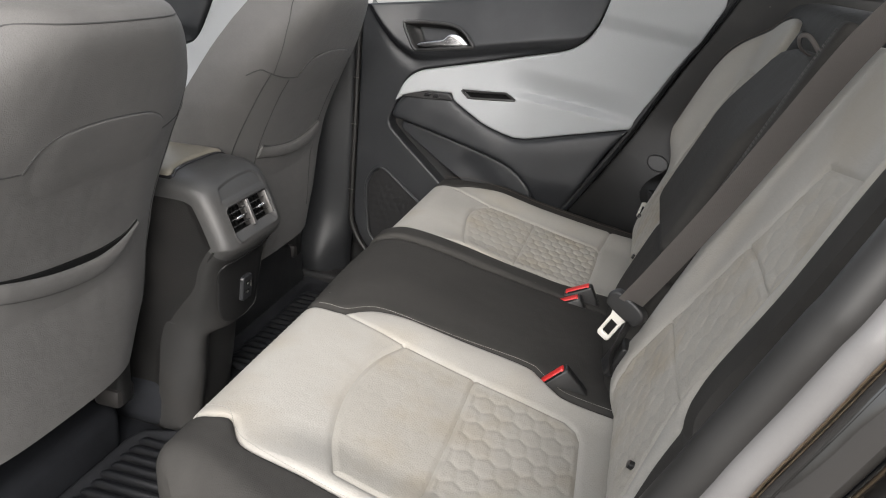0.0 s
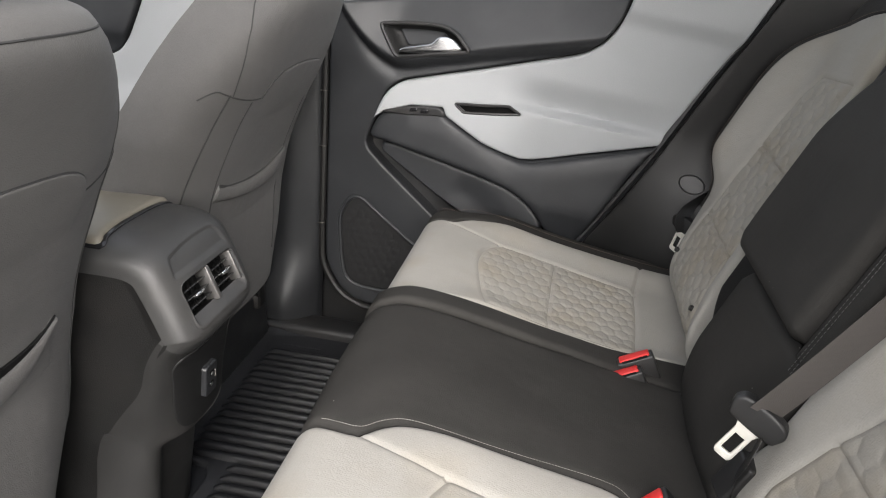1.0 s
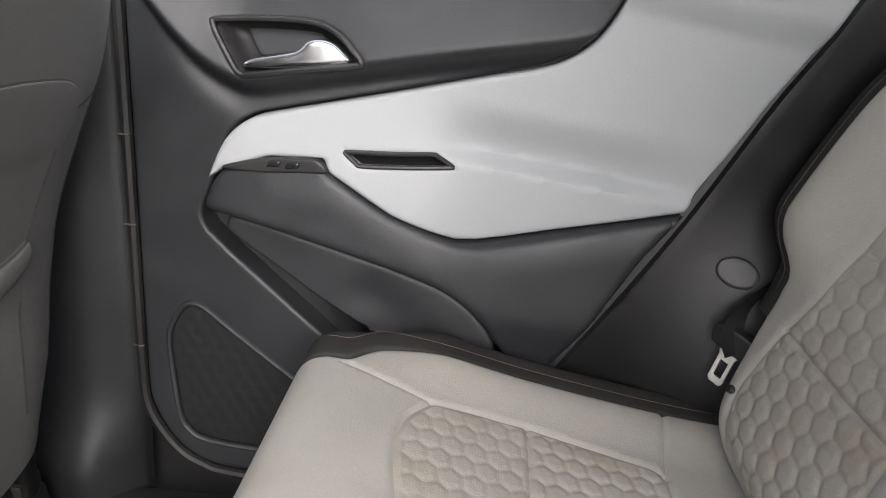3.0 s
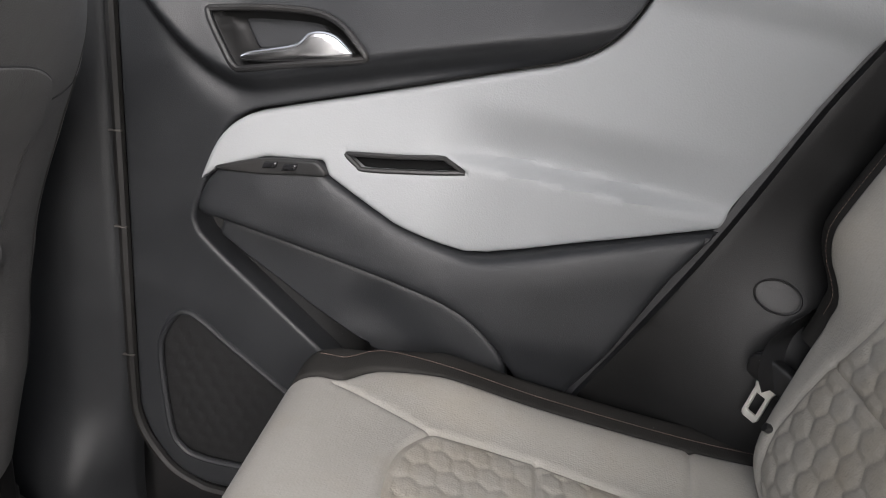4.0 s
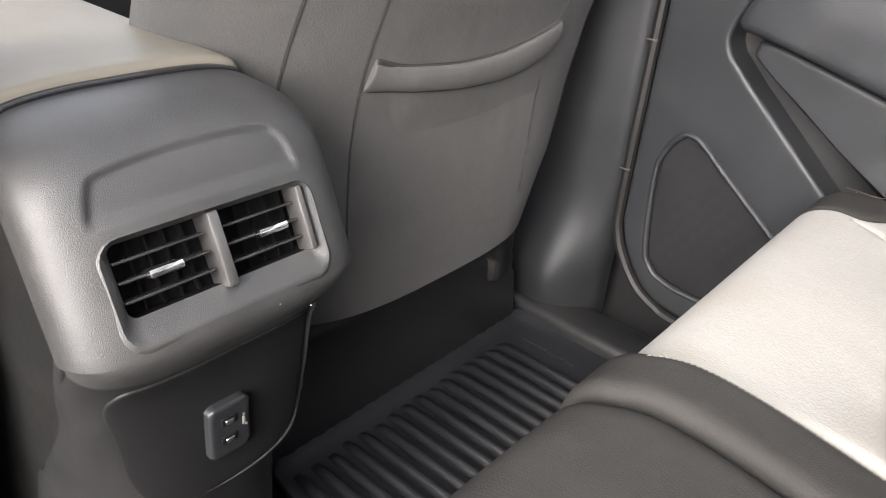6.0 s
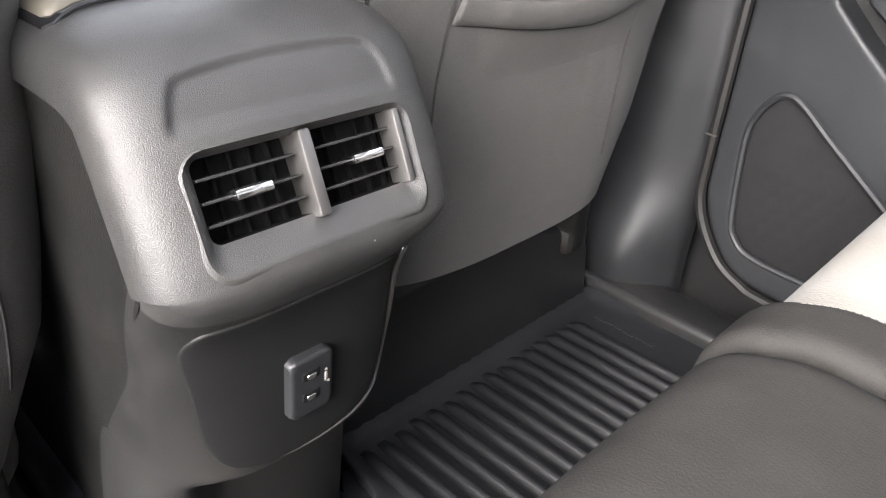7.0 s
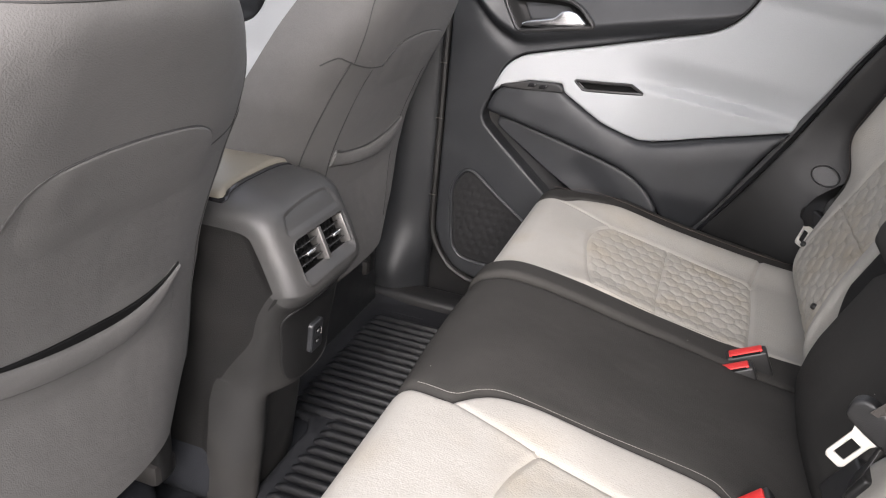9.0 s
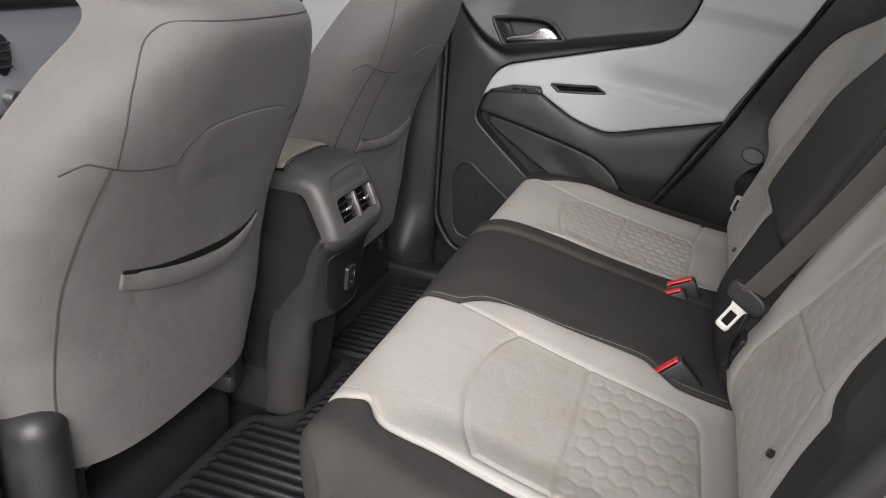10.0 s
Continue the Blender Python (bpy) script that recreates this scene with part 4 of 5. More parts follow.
        tagged(mesh_part("stitching", vv, ff, THREAD_B, parent, "dark stitching"), kind="stuff")
    for y, z in ((0.552, 0.396), (0.290, 0.386)) if sgn > 0 else ((0.488, 0.424), (0.205, 0.40)):
        bm = bmesh.new()
        bmesh.ops.create_cone(bm, cap_ends=True, radius1=0.0058, radius2=0.005, depth=0.010, segments=16)
        c = BACK.M(np.array([bz(z)]), np.array([sgn * y]), np.array([0.0]))[0]
        bmesh.ops.transform(bm, matrix=Matrix.Translation(c) @ Vector((-0.93, 0, 0.37)).to_track_quat("Z", "Y").to_matrix().to_4x4(), verts=bm.verts)
        part("plug", bm, BLACK_PLASTIC, parent, "small black plug")


bwide = thing("split_folding_seat", (0.95, -0.2, 0.26), "wide rear backrest, pale cloth with black middle", "car seat")
bnarrow = thing("split_folding_seat", (0.95, 0.45, 0.26), "narrow rear backrest in pale cloth, black side", "car seat")
back_light(bwide, -1, -0.170)
back_light(bnarrow, 1, 0.262)
sheet("inner_side", [(0.0, 0.150), (bz(0.88), 0.165), (bz(0.88), 0.266), (bz(0.45), 0.264), (bz(0.375), 0.235), (bz(0.34), 0.215), (0.0, 0.21)], BACK.M, FLANK_SHADED, bnarrow, "black inner side", lambda u, v: -0.030 + 0.022 * sm(0.225, 0.262, v), step=0.009, r=0.006, skirt=0.04)
sheet("back_board", [(0.0, -0.60), (bz(0.86), -0.57), (BACK.len - 0.01, -0.50), (BACK.len - 0.01, 0.50), (bz(0.86), 0.57), (0.0, 0.60)], BACK.M, DARK_CLOTH, bwide, "black cloth back and top", lambda u, v: -0.05 + 0.036 * sm(bz(0.80), bz(0.88), u), step=0.02, r=0.02, skirt=0.06)
low = np.array([(0.0, -0.165), (bz(0.51), -0.165), (bz(0.529), -0.150), (bz(0.529), 0.12), (bz(0.51), 0.145), (bz(0.40), 0.145), (bz(0.36), 0.125), (0.0, 0.11)])
sheet("middle_low", low, BACK.M, DARK_CLOTH, bwide, "black cloth lower middle", lambda u, v: 0.020 + 0.012 * np.cos(np.clip(v / 0.17, -1, 1) * 1.5), step=0.010, r=0.02, skirt=0.06)
ar = np.array([(bz(0.533), -0.112), (bz(0.541), -0.129), (bz(0.838), -0.128), (bz(0.853), -0.108), (bz(0.857), -0.02), (bz(0.853), 0.10), (bz(0.842), 0.165), (bz(0.825), 0.185), (bz(0.60), 0.195), (bz(0.550), 0.192), (bz(0.533), 0.172)])
sheet("armrest", ar, BACK.M, DARK_CLOTH, bwide, "black folded-up armrest", lambda u, v: 0.046 - 0.032 * sm(bz(0.70), bz(0.86), u), step=0.008, r=0.016, skirt=0.05)
st = np.array([(bz(0.52), -0.172), (bz(0.90), -0.172), (bz(0.90), -0.130), (bz(0.52), -0.130)])
sheet("edge_strip", st, BACK.M, DARK_CLOTH, bwide, "black stitched edge strip", lambda u, v: 0.030 + 0 * u, step=0.009, r=0.010, skirt=0.05)
for yy in (-0.146, -0.154):
    thread(bwide, [(bz(0.51), yy), (bz(0.7), yy), (bz(0.89), yy)], 0.0302, SEAT_CLOTH, 0, BACK.M, 0.0036, 0.0022, 0.0005)
# strap loop on top
lp = catmull([(1.04, -0.025, 0.854), (1.026, -0.029, 0.855), (1.013, -0.033, 0.863), (1.007, -0.037, 0.874), (1.008, -0.041, 0.881), (1.016, -0.045, 0.882), (1.025, -0.049, 0.874), (1.039, -0.053, 0.856)], 6)
v, f = tube(lp, 0.0035, 8, squash=0.5)
mesh_part("strap_loop", v, f, BELT, bwide, "taupe woven pull strap")


# ---- belts and buckles ----
def ribbon(line, width, across, thick=0.0014):
    """A flat band along a 3D line."""
    p = np.asarray(line, float)
    a = np.asarray(across, float)
    a = a / np.linalg.norm(a, axis=-1, keepdims=True)
    if a.ndim == 1:
        a = np.repeat(a[None], len(p), 0)
    t = np.gradient(p, axis=0)
    n = np.cross(t, a)
    n /= np.linalg.norm(n, axis=1)[:, None]
    k = np.linspace(-0.5, 0.5, 7)
    V, F = [], []
    for sgn in (1, -1):
        for i in range(len(p)):
            for w in k:
                V.append(p[i] + a[i] * width * w + n[i] * sgn * thick * (0.5 - 0.3 * (abs(w) > 0.45)))
    N = len(p)
    for s in range(2):
        for i in range(N - 1):
            for j in range(6):
                q = [s * N * 7 + i * 7 + j, s * N * 7 + i * 7 + j + 1, s * N * 7 + (i + 1) * 7 + j + 1, s * N * 7 + (i + 1) * 7 + j]
                F.append(q if s == 0 else q[::-1])
    for i in range(N - 1):
        for j in (0, 6):
            F.append([i * 7 + j, (i + 1) * 7 + j, N * 7 + (i + 1) * 7 + j, N * 7 + i * 7 + j])
    return np.array(V), F


belt = thing("seat_belt", (0.85, -0.2, 0.36), "taupe webbing belt with steel tongue, on backrest", "seat belt")
bl = np.array([-0.0055, -0.001, 0.0023]) + catmull([(1.062, -0.305, 0.94), (1.030, -0.290, 0.885), (0.985, -0.262, 0.78), (0.934, -0.235, 0.662), (0.882, -0.214, 0.555), (0.850, -0.200, 0.492)], 10)
v, f = ribbon(bl, 0.036, (-0.90, -0.16, 0.38))
mesh_part("webbing", v, f, BELT, belt, "taupe woven webbing")


def tongue(parent, m, label="pale steel tongue"):
    """A belt tongue in its own plane: x across, y along, z out."""
    o = np.array([(-0.030, 0.0), (-0.032, 0.012), (-0.020, 0.022), (0.020, 0.022), (0.032, 0.012), (0.030, 0.0), (0.022, -0.008), (-0.022, -0.008)])
    W = lambda u, v, d: np.array([tuple(m @ Vector((a, b, c))) for a, b, c in zip(u, v, d)])
    v, f = pad(catmull(o, 4, True), W, None, 0.005, 0.004, 0.012)
    mesh_part("tongue_cover", v, f, BLACK_PLASTIC, parent, "black plastic cover")
    o = np.array([(-0.016, -0.004), (0.016, -0.004), (0.0110, -0.016), (0.0110, -0.052), (0.008, -0.056), (-0.008, -0.056), (-0.0110, -0.052), (-0.0110, -0.016)])
    h = np.array([(-0.0060, -0.022), (0.0060, -0.022), (0.0060, -0.047), (-0.0060, -0.047)])
    v, f = pad(o, W, None, 0.004, 0.001, 0.0025, holes=[h])
    v2, f2 = v + np.array(m.to_3x3() @ Vector((0, 0, -0.004))), f
    mesh_part("tongue_plate", v2, f2, STEEL, parent, label)


def frame_of(at, along, out):
    y = Vector(along).normalized()
    z = (Vector(out) - Vector(out).dot(y) * y).normalized()
    x = y.cross(z)
    return Matrix.Translation(at) @ Matrix((x, y, z)).transposed().to_4x4()


tongue(belt, frame_of((0.836, -0.204, 0.480), (0.40, -0.10, 0.85), (-0.30, -0.92, 0.20)))
lower = catmull([(0.850, -0.20, 0.468), (0.842, -0.205, 0.44), (0.838, -0.19, 0.40), (0.850, -0.17, 0.355), (0.87, -0.16, 0.32)], 8)
v, f = ribbon(lower, 0.044, (0.3, 0.9, -0.2))
mesh_part("webbing_low", v, f, BLACK_PLASTIC, belt, "black folded lower webbing")
part("anchor_clip", box(-0.012, 0.012, -0.018, 0.018, -0.03, 0.03, 0.005, 3, Matrix.Translation((0.845, -0.175, 0.39)) @ Euler((0.2, 0.35, 0.3)).to_matrix().to_4x4()), BLACK_PLASTIC, belt, "black plastic clip")
fbelt = thing("seat_belt", (0.87, 0.6, 0.33), "outer seat belt tongue beside the backrest", "seat belt")
tongue(fbelt, frame_of((0.868, 0.606, 0.425), (0.2, -0.1, 0.95), (-0.75, -0.65, 0.1)))
fl = catmull([(0.93, 0.66, 0.50), (0.885, 0.635, 0.47), (0.868, 0.608, 0.445), (0.875, 0.60, 0.42)], 8)
v, f = ribbon(fl, 0.045, (0.8, 0.6, 0.0))
mesh_part("webbing", v, f, BLACK_PLASTIC, fbelt, "black webbing")


def buckle(left, right, label):
    """A buckle standing on its narrow edge; left and right are the ends of its button's far edge."""
    a, b = Vector(left), Vector(right)
    w = (b - a).normalized()
    y = (Vector((0, 1, 0)) - w.y * w).normalized()
    down = w.cross(y)
    down = -down if down.z > 0 else down
    t = thing("seat_belt_buckle", tuple((a + b) / 2), label, "buckle", group="rear seat buckles")
    m = Matrix((w, y, down)).transposed().to_4x4()
    m.translation = (a + b) / 2 - y * 0.0085
    if m.determinant() < 0:
        m = m @ Matrix.Diagonal((1, -1, 1, 1))
    hw = (b - a).length / 2
    part("housing", box(-hw - 0.005, hw + 0.006, -0.0125, 0.0125, 0.001, 0.075, 0.004, 3, m), BLACK_PLASTIC, t, "black plastic housing")
    part("button", box(-hw, hw, -0.0088, 0.0088, -0.0022, 0.010, 0.002, 2, m), RED, t, "red release button")
    part("slot", box(-hw + 0.004, hw - 0.004, 0.0095, 0.0115, -0.0004, 0.004, 0, 1, m), VOID, t, "dark tongue slot")
    part("stalk", box(-0.010, 0.014, -0.006, 0.006, 0.07, 0.12, 0.003, 2, m), BLACK_PLASTIC, t, "black stalk")
    return t


buckle((0.735, -0.175, 0.324), (0.766, -0.171, 0.355), "black buckle with red button beside pale cushion")
buckle((0.720, 0.129, 0.326), (0.760, 0.132, 0.346), "black buckle with red button on black cushion")
buckle((0.734, 0.163, 0.338), (0.777, 0.166, 0.359), "black buckle with red button beside pale cushion")


# ---- shells that wrap a profile ----
def shell(prof, width, D, p=3.0, cy=0.0, s0=0.0, s1=None, ns=60, nt=28):
    """A rounded body: across y a superellipse of half width width(s), dropping D(s) at its sides."""
    s1 = prof.len if s1 is None else s1
    ss = np.linspace(s0, s1, ns)
    th = np.linspace(-math.pi / 2, math.pi / 2, nt)
    V, F = [], []
    for s in ss:
        w, dd = width(s), D(s)
        y = w * np.sign(np.sin(th)) * np.abs(np.sin(th)) ** (2 / p)
        drop = dd * (1 - np.abs(np.cos(th)) ** (2 / p))
        V.append(prof.M(np.full(nt, s), cy + y, -drop))
    for i in range(ns - 1):
        for j in range(nt - 1):
            F.append([i * nt + j, i * nt + j + 1, (i + 1) * nt + j + 1, (i + 1) * nt + j])
    return np.vstack(V), F


# ---- front seats ----
FS = Profile([(0.02, 0.20), (0.022, 0.26), (0.026, 0.34), (0.030, 0.42), (0.046, 0.50), (0.085, 0.60), (0.126, 0.68), (0.163, 0.76), (0.182, 0.805), (0.183, 0.828), (0.168, 0.845), (0.12, 0.852), (0.05, 0.85)], -1)
fz = lambda z: float(np.interp(z, FS.p[:int(len(FS.p) * 0.83), 1], FS.s[:int(len(FS.p) * 0.83)]))
W_S = [0.0, fz(0.30), fz(0.45), fz(0.60), fz(0.68), fz(0.71), fz(0.73), fz(0.77), fz(0.79), fz(0.81), fz(0.83), FS.len]
W_W = [0.240, 0.285, 0.312, 0.305, 0.283, 0.270, 0.258, 0.228, 0.208, 0.186, 0.168, 0.150]
fs_w = lambda s: np.interp(s, W_S, W_W)
SEAT_Y = -0.40
SEAT_D, SEAT_P = 0.15, 3.2


def SM(s, dy, d):
    """Over the front seat's rear face; dy from its middle."""
    w = fs_w(s)
    k = np.clip(np.abs(dy) / w, 0, 0.999999)
    drop = SEAT_D * (1 - (1 - k ** SEAT_P) ** (1 / SEAT_P))
    q = FS.M(s, SEAT_Y + np.asarray(dy, float), np.asarray(d, float))
    q[:, 0] -= drop
    return q


seat = thing("front_seat", (0.0, SEAT_Y, 0.0), "charcoal cloth front seat with rear pocket", "car seat", group="front seats")
ns, nq = 90, 46
th = np.linspace(-math.pi / 2, math.pi / 2, nq)
side = np.sign(np.sin(th)) * np.abs(np.sin(th)) ** (2 / SEAT_P)
v = np.vstack([SM(np.full(nq, a), fs_w(a) * side, 0 * th) for a in np.linspace(0, FS.len, ns)])
f = [[i * nq + j, i * nq + j + 1, (i + 1) * nq + j + 1, (i + 1) * nq + j] for i in range(ns - 1) for j in range(nq - 1)]
mesh_part("backrest", v, f, SEAT_CLOTH, seat, "charcoal cloth backrest")
F2 = lambda pts: np.array([(fz(z), y) for y, z in pts])


def seat_pocket(parent, M, lip_pts, hem_pts, gape, top_pts):
    """The map pocket on a seat's back: cloth sheet, padded hem, painted shade of the mouth and the panel above it."""
    lip, hem2 = catmull(F2(lip_pts), 6), catmull(F2(hem_pts), 6)
    y0, y1 = lip_pts[0][0], lip_pts[-1][0]
    mid = (y0 + y1) / 2
    pocket_out = np.vstack([lip, F2([(y1, 0.44), (y1, 0.36), (y1 - 0.012, 0.30), (y1 - 0.05, 0.255), (y0 + 0.03, 0.255), (y0, 0.30), (y0 - 0.006, 0.36), (y0 - 0.002, 0.44)])])
    lift = lambda u, v: -0.003 + 0.0042 * sm(fz(0.37), fz(0.44), u) - 0.004 * sm(y0 + 0.055, y0 + 0.01, v) + 0.006 * np.exp(-((u - np.interp(v, lip[:, 1], lip[:, 0])) / 0.05) ** 2) * np.cos(np.clip((v - mid) / 0.18, -1, 1) * math.pi / 2)
    pk_part = sheet("pocket", pocket_out, M, SEAT_CLOTH, parent, "charcoal cloth pocket", lift, step=0.010, r=0.002, skirt=0.012)

    def hem_depth(u, v):
        a, b = np.interp(v, lip[:, 1], lip[:, 0]), np.interp(v, hem2[:, 1], hem2[:, 0])
        k = np.clip((u - b) / np.maximum(a - b, 1e-4), 0, 1)
        return lift(u, v) + 0.0015 + 0.005 * np.sqrt(np.maximum(4 * k * (1 - k), 0))

    sheet("pocket_hem", np.vstack([lip, hem2[::-1]]), M, SEAT_CLOTH, pk_part, "padded cloth hem", hem_depth, step=0.006, r=0.002, skirt=0.006)
    v, f = tube(M(hem2[:, 0], hem2[:, 1], lift(hem2[:, 0], hem2[:, 1]) + 0.0005), 0.0014, 6)
    mesh_part("hem_seam", v, f, SEAM_S, pk_part)
    wide_ = np.array([gape, 0]) * np.sin(np.clip((lip[:, 1:] - y0 - 0.016) / 0.30, 0, 1) ** 1.4 * math.pi)
    gap_out = np.vstack([lip - np.array([0.004, 0]), (lip + wide_ + np.array([0.0012, 0]))[::-1]])
    # a flat dark strip stands for the shade inside the mouth
    sheet("mouth_shade", gap_out, M, VOID if gape else SEAM_S, pk_part, "dark strip painted for the pocket mouth's shade", lambda u, v: 0.0045 + 0 * u, step=0.006, r=0.001, skirt=0.002)
    up_out = np.vstack([lip[::-1] + np.array([0.004, 0]), catmull(F2(top_pts), 4)])
    sheet("upper_panel", up_out, M, SEAT_CLOTH, parent, "", lambda u, v: -0.004 + 0.0075 * sm(fz(0.56), fz(0.64), u) * sm(-0.15, -0.06, v), step=0.010, r=0.002, skirt=0.008)


PANEL_TOP = [(-0.148, 0.53), (-0.140, 0.58), (-0.126, 0.630), (-0.115, 0.660), (-0.104, 0.680), (-0.080, 0.6925), (-0.04, 0.698), (0.0, 0.6995), (0.042, 0.698), (0.09, 0.6935), (0.120, 0.686), (0.142, 0.674), (0.154, 0.655), (0.162, 0.58), (0.172, 0.51)]


def seam_line(parent, pts, M, mtl, rad=0.0011, d=-0.0003, name="seam"):
    l = resample(catmull(pts, 6), 0.006)
    v, f = tube(M(l[:, 0], l[:, 1], np.full(len(l), d)), rad, 5)
    return mesh_part(name, v, f, mtl, parent)


for sg in (-1, 1):
    seam_line(seat, F2([(0.262 * sg, 0.665), (0.253 * sg, 0.672), (0.241 * sg, 0.677), (0.228 * sg, 0.672), (0.207 * sg, 0.664), (0.176 * sg, 0.656), (0.150 * sg, 0.652), (0.121 * sg, 0.650)]), SM, SEAM_S, 0.0013)
    seam_line(seat, F2([(0.216 * sg, 0.669), (0.227 * sg, 0.605), (0.235 * sg, 0.54), (0.240 * sg, 0.485), (0.243 * sg, 0.40), (0.244 * sg, 0.34), (0.238 * sg, 0.28)]), SM, SEAM_S, 0.0018)
    seam_line(seat, F2([(0.209 * sg, 0.664), (0.210 * sg, 0.690), (0.207 * sg, 0.733), (0.201 * sg, 0.762), (0.190 * sg, 0.788), (0.174 * sg, 0.810), (0.156 * sg, 0.826), (0.138 * sg, 0.835), (0.107 * sg, 0.841), (0.06 * sg, 0.843), (0.0, 0.844)]), SM, SEAM_S, 0.0013)
seam_line(seat, F2([(-0.121, 0.650), (-0.115, 0.664), (-0.104, 0.680), (-0.080, 0.6925), (-0.04, 0.698), (0.0, 0.6995), (0.042, 0.698), (0.09, 0.6935), (0.120, 0.686), (0.142, 0.674), (0.154, 0.655)]), SM, SEAM_S, 0.0013, 0.0008)
part("hinge_cover", box(-0.115, 0.004, SEAT_Y - 0.292, SEAT_Y - 0.220, 0.13, 0.330, 0.034, 6), BLACK_PLASTIC, seat, "rounded dark plastic hinge cover")
part("seat_base", box(-0.52, -0.06, SEAT_Y - 0.25, SEAT_Y + 0.25, 0.12, 0.30, 0.05, 4), SEAT_CLOTH, seat, "charcoal cloth seat cushion")
for sg in (-1, 1):
    part("rail", box(-0.45, -0.06, SEAT_Y + sg * 0.22 - 0.02, SEAT_Y + sg * 0.22 + 0.02, 0.082, 0.12, 0.006, 2), BLACK_PLASTIC, seat, "black seat rail")
    part("rail_bracket", box(-0.085, -0.030, SEAT_Y + sg * 0.205 - 0.018, SEAT_Y + sg * 0.205 + 0.018, 0.086, 0.212, 0.010, 3), PANEL_BLACK, seat, "black bracket")
    part("rail_foot", box(-0.09, -0.032, SEAT_Y + sg * 0.205 - 0.026, SEAT_Y + sg * 0.205 + 0.026, 0.084, 0.125, 0.010, 2), BLACK_PLASTIC, seat)
for sg in (-1, 1):
    v, f = tube([(0.085, SEAT_Y + sg * 0.07, 0.83), (0.095, SEAT_Y + sg * 0.07, 0.91)], 0.007, 12)
    mesh_part("headrest_post", v, f, SATIN, seat, "satin steel post")
    v, f = tube([(0.086, SEAT_Y + sg * 0.07, 0.845), (0.087, SEAT_Y + sg * 0.07, 0.858)], [0.024, 0.018], 20)
    mesh_part("post_collar", v, f, SILVER_TRIM, seat, "grey post collar")
HR = Profile([(0.05, 0.872), (0.11, 0.868), (0.145, 0.885), (0.158, 0.93), (0.158, 1.01), (0.13, 1.05), (0.08, 1.055)], -1)
v, f = shell(HR, lambda s: 0.13, lambda s: 0.09, 2.6, SEAT_Y, ns=24, nt=24)
mesh_part("headrest", v, f, SEAT_CLOTH, seat, "charcoal cloth headrest")
far_seat = copy_thing(seat, pose(-0.012, 0.37, 0.018))
ORIGIN[far_seat.name] = Vector((-0.012, 0.37, 0.018))
NEAR_LIP = [(-0.156, 0.503), (-0.126, 0.493), (-0.075, 0.478), (-0.022, 0.466), (0.03, 0.459), (0.083, 0.457), (0.135, 0.466), (0.178, 0.484)]
seat_pocket(seat, SM, NEAR_LIP, [(y, z - 0.032 + 0.028 * max(0.0, (y - 0.10) / 0.08) ** 1.5) for y, z in NEAR_LIP], 0.011, PANEL_TOP)
# the far seat stands higher, its pocket closed
SMF = lambda s, dy, d: SM(s, dy, d) + np.array([-0.012, 0.37 - SEAT_Y, 0.018])
seat_pocket(far_seat, SMF, [(-0.150, 0.499), (-0.118, 0.489), (-0.085, 0.484), (-0.04, 0.479), (0.0, 0.478), (0.04, 0.480), (0.08, 0.487), (0.112, 0.494), (0.140, 0.502)],
            [(-0.158, 0.466), (-0.124, 0.463), (-0.085, 0.458), (-0.04, 0.452), (0.0, 0.449), (0.04, 0.447), (0.08, 0.450), (0.112, 0.457), (0.143, 0.468)], 0.0, PANEL_TOP)
for y in (-0.155, 0.146):
    seam_line(far_seat, F2([(y + 0.006, 0.648), (y, 0.60), (y - 0.002, 0.55), (y - 0.005, 0.50), (y - 0.008, 0.42), (y - 0.008, 0.34), (y - 0.004, 0.27)]), SMF, SEAM_S, 0.0016)

# ---- centre console ----
CY = -0.010
CON = Profile([(-0.55, 0.529), (-0.2, 0.531), (0.0, 0.533), (0.035, 0.533), (0.064, 0.531), (0.088, 0.523), (0.106, 0.509), (0.122, 0.482), (0.140, 0.445), (0.152, 0.417), (0.1545, 0.405), (0.150, 0.393), (0.139, 0.380), (0.128, 0.366), (0.120, 0.348), (0.116, 0.325), (0.114, 0.30), (0.111, 0.25), (0.110, 0.228), (0.1085, 0.216), (0.107, 0.206), (0.1055, 0.195), (0.098, 0.12), (0.086, 0.03), (0.082, -0.01)])
cz = lambda z: float(np.interp(-z, -CON.p[int(len(CON.p) * 0.45):, 1], CON.s[int(len(CON.p) * 0.45):]))
con_w = lambda s: np.interp(s, [0, cz(0.52), cz(0.45), cz(0.42), cz(0.39), cz(0.36), cz(0.32), cz(0.27), cz(0.215), cz(0.10), CON.len], [0.110, 0.109, 0.110, 0.110, 0.108, 0.1055, 0.1035, 0.104, 0.107, 0.117, 0.122])
console = thing("centre_console", (-0.1, CY, -0.01), "dark plastic centre console with rear air vents", "console")
CD, CP = 0.045, 3.8
con_d = lambda s: np.interp(s, [0, cz(0.43), cz(0.395), cz(0.36), cz(0.32), cz(0.30), cz(0.277), cz(0.25), cz(0.223), cz(0.205), cz(0.18), cz(0.10), CON.len], [CD, CD, 0.044, 0.042, 0.046, 0.055, 0.071, 0.088, 0.104, 0.109, 0.113, 0.107, 0.094])
con_p = lambda s: np.interp(s, [0, cz(0.44), cz(0.34), cz(0.27), CON.len], [CP, CP, 2.9, 3.0, 2.6])


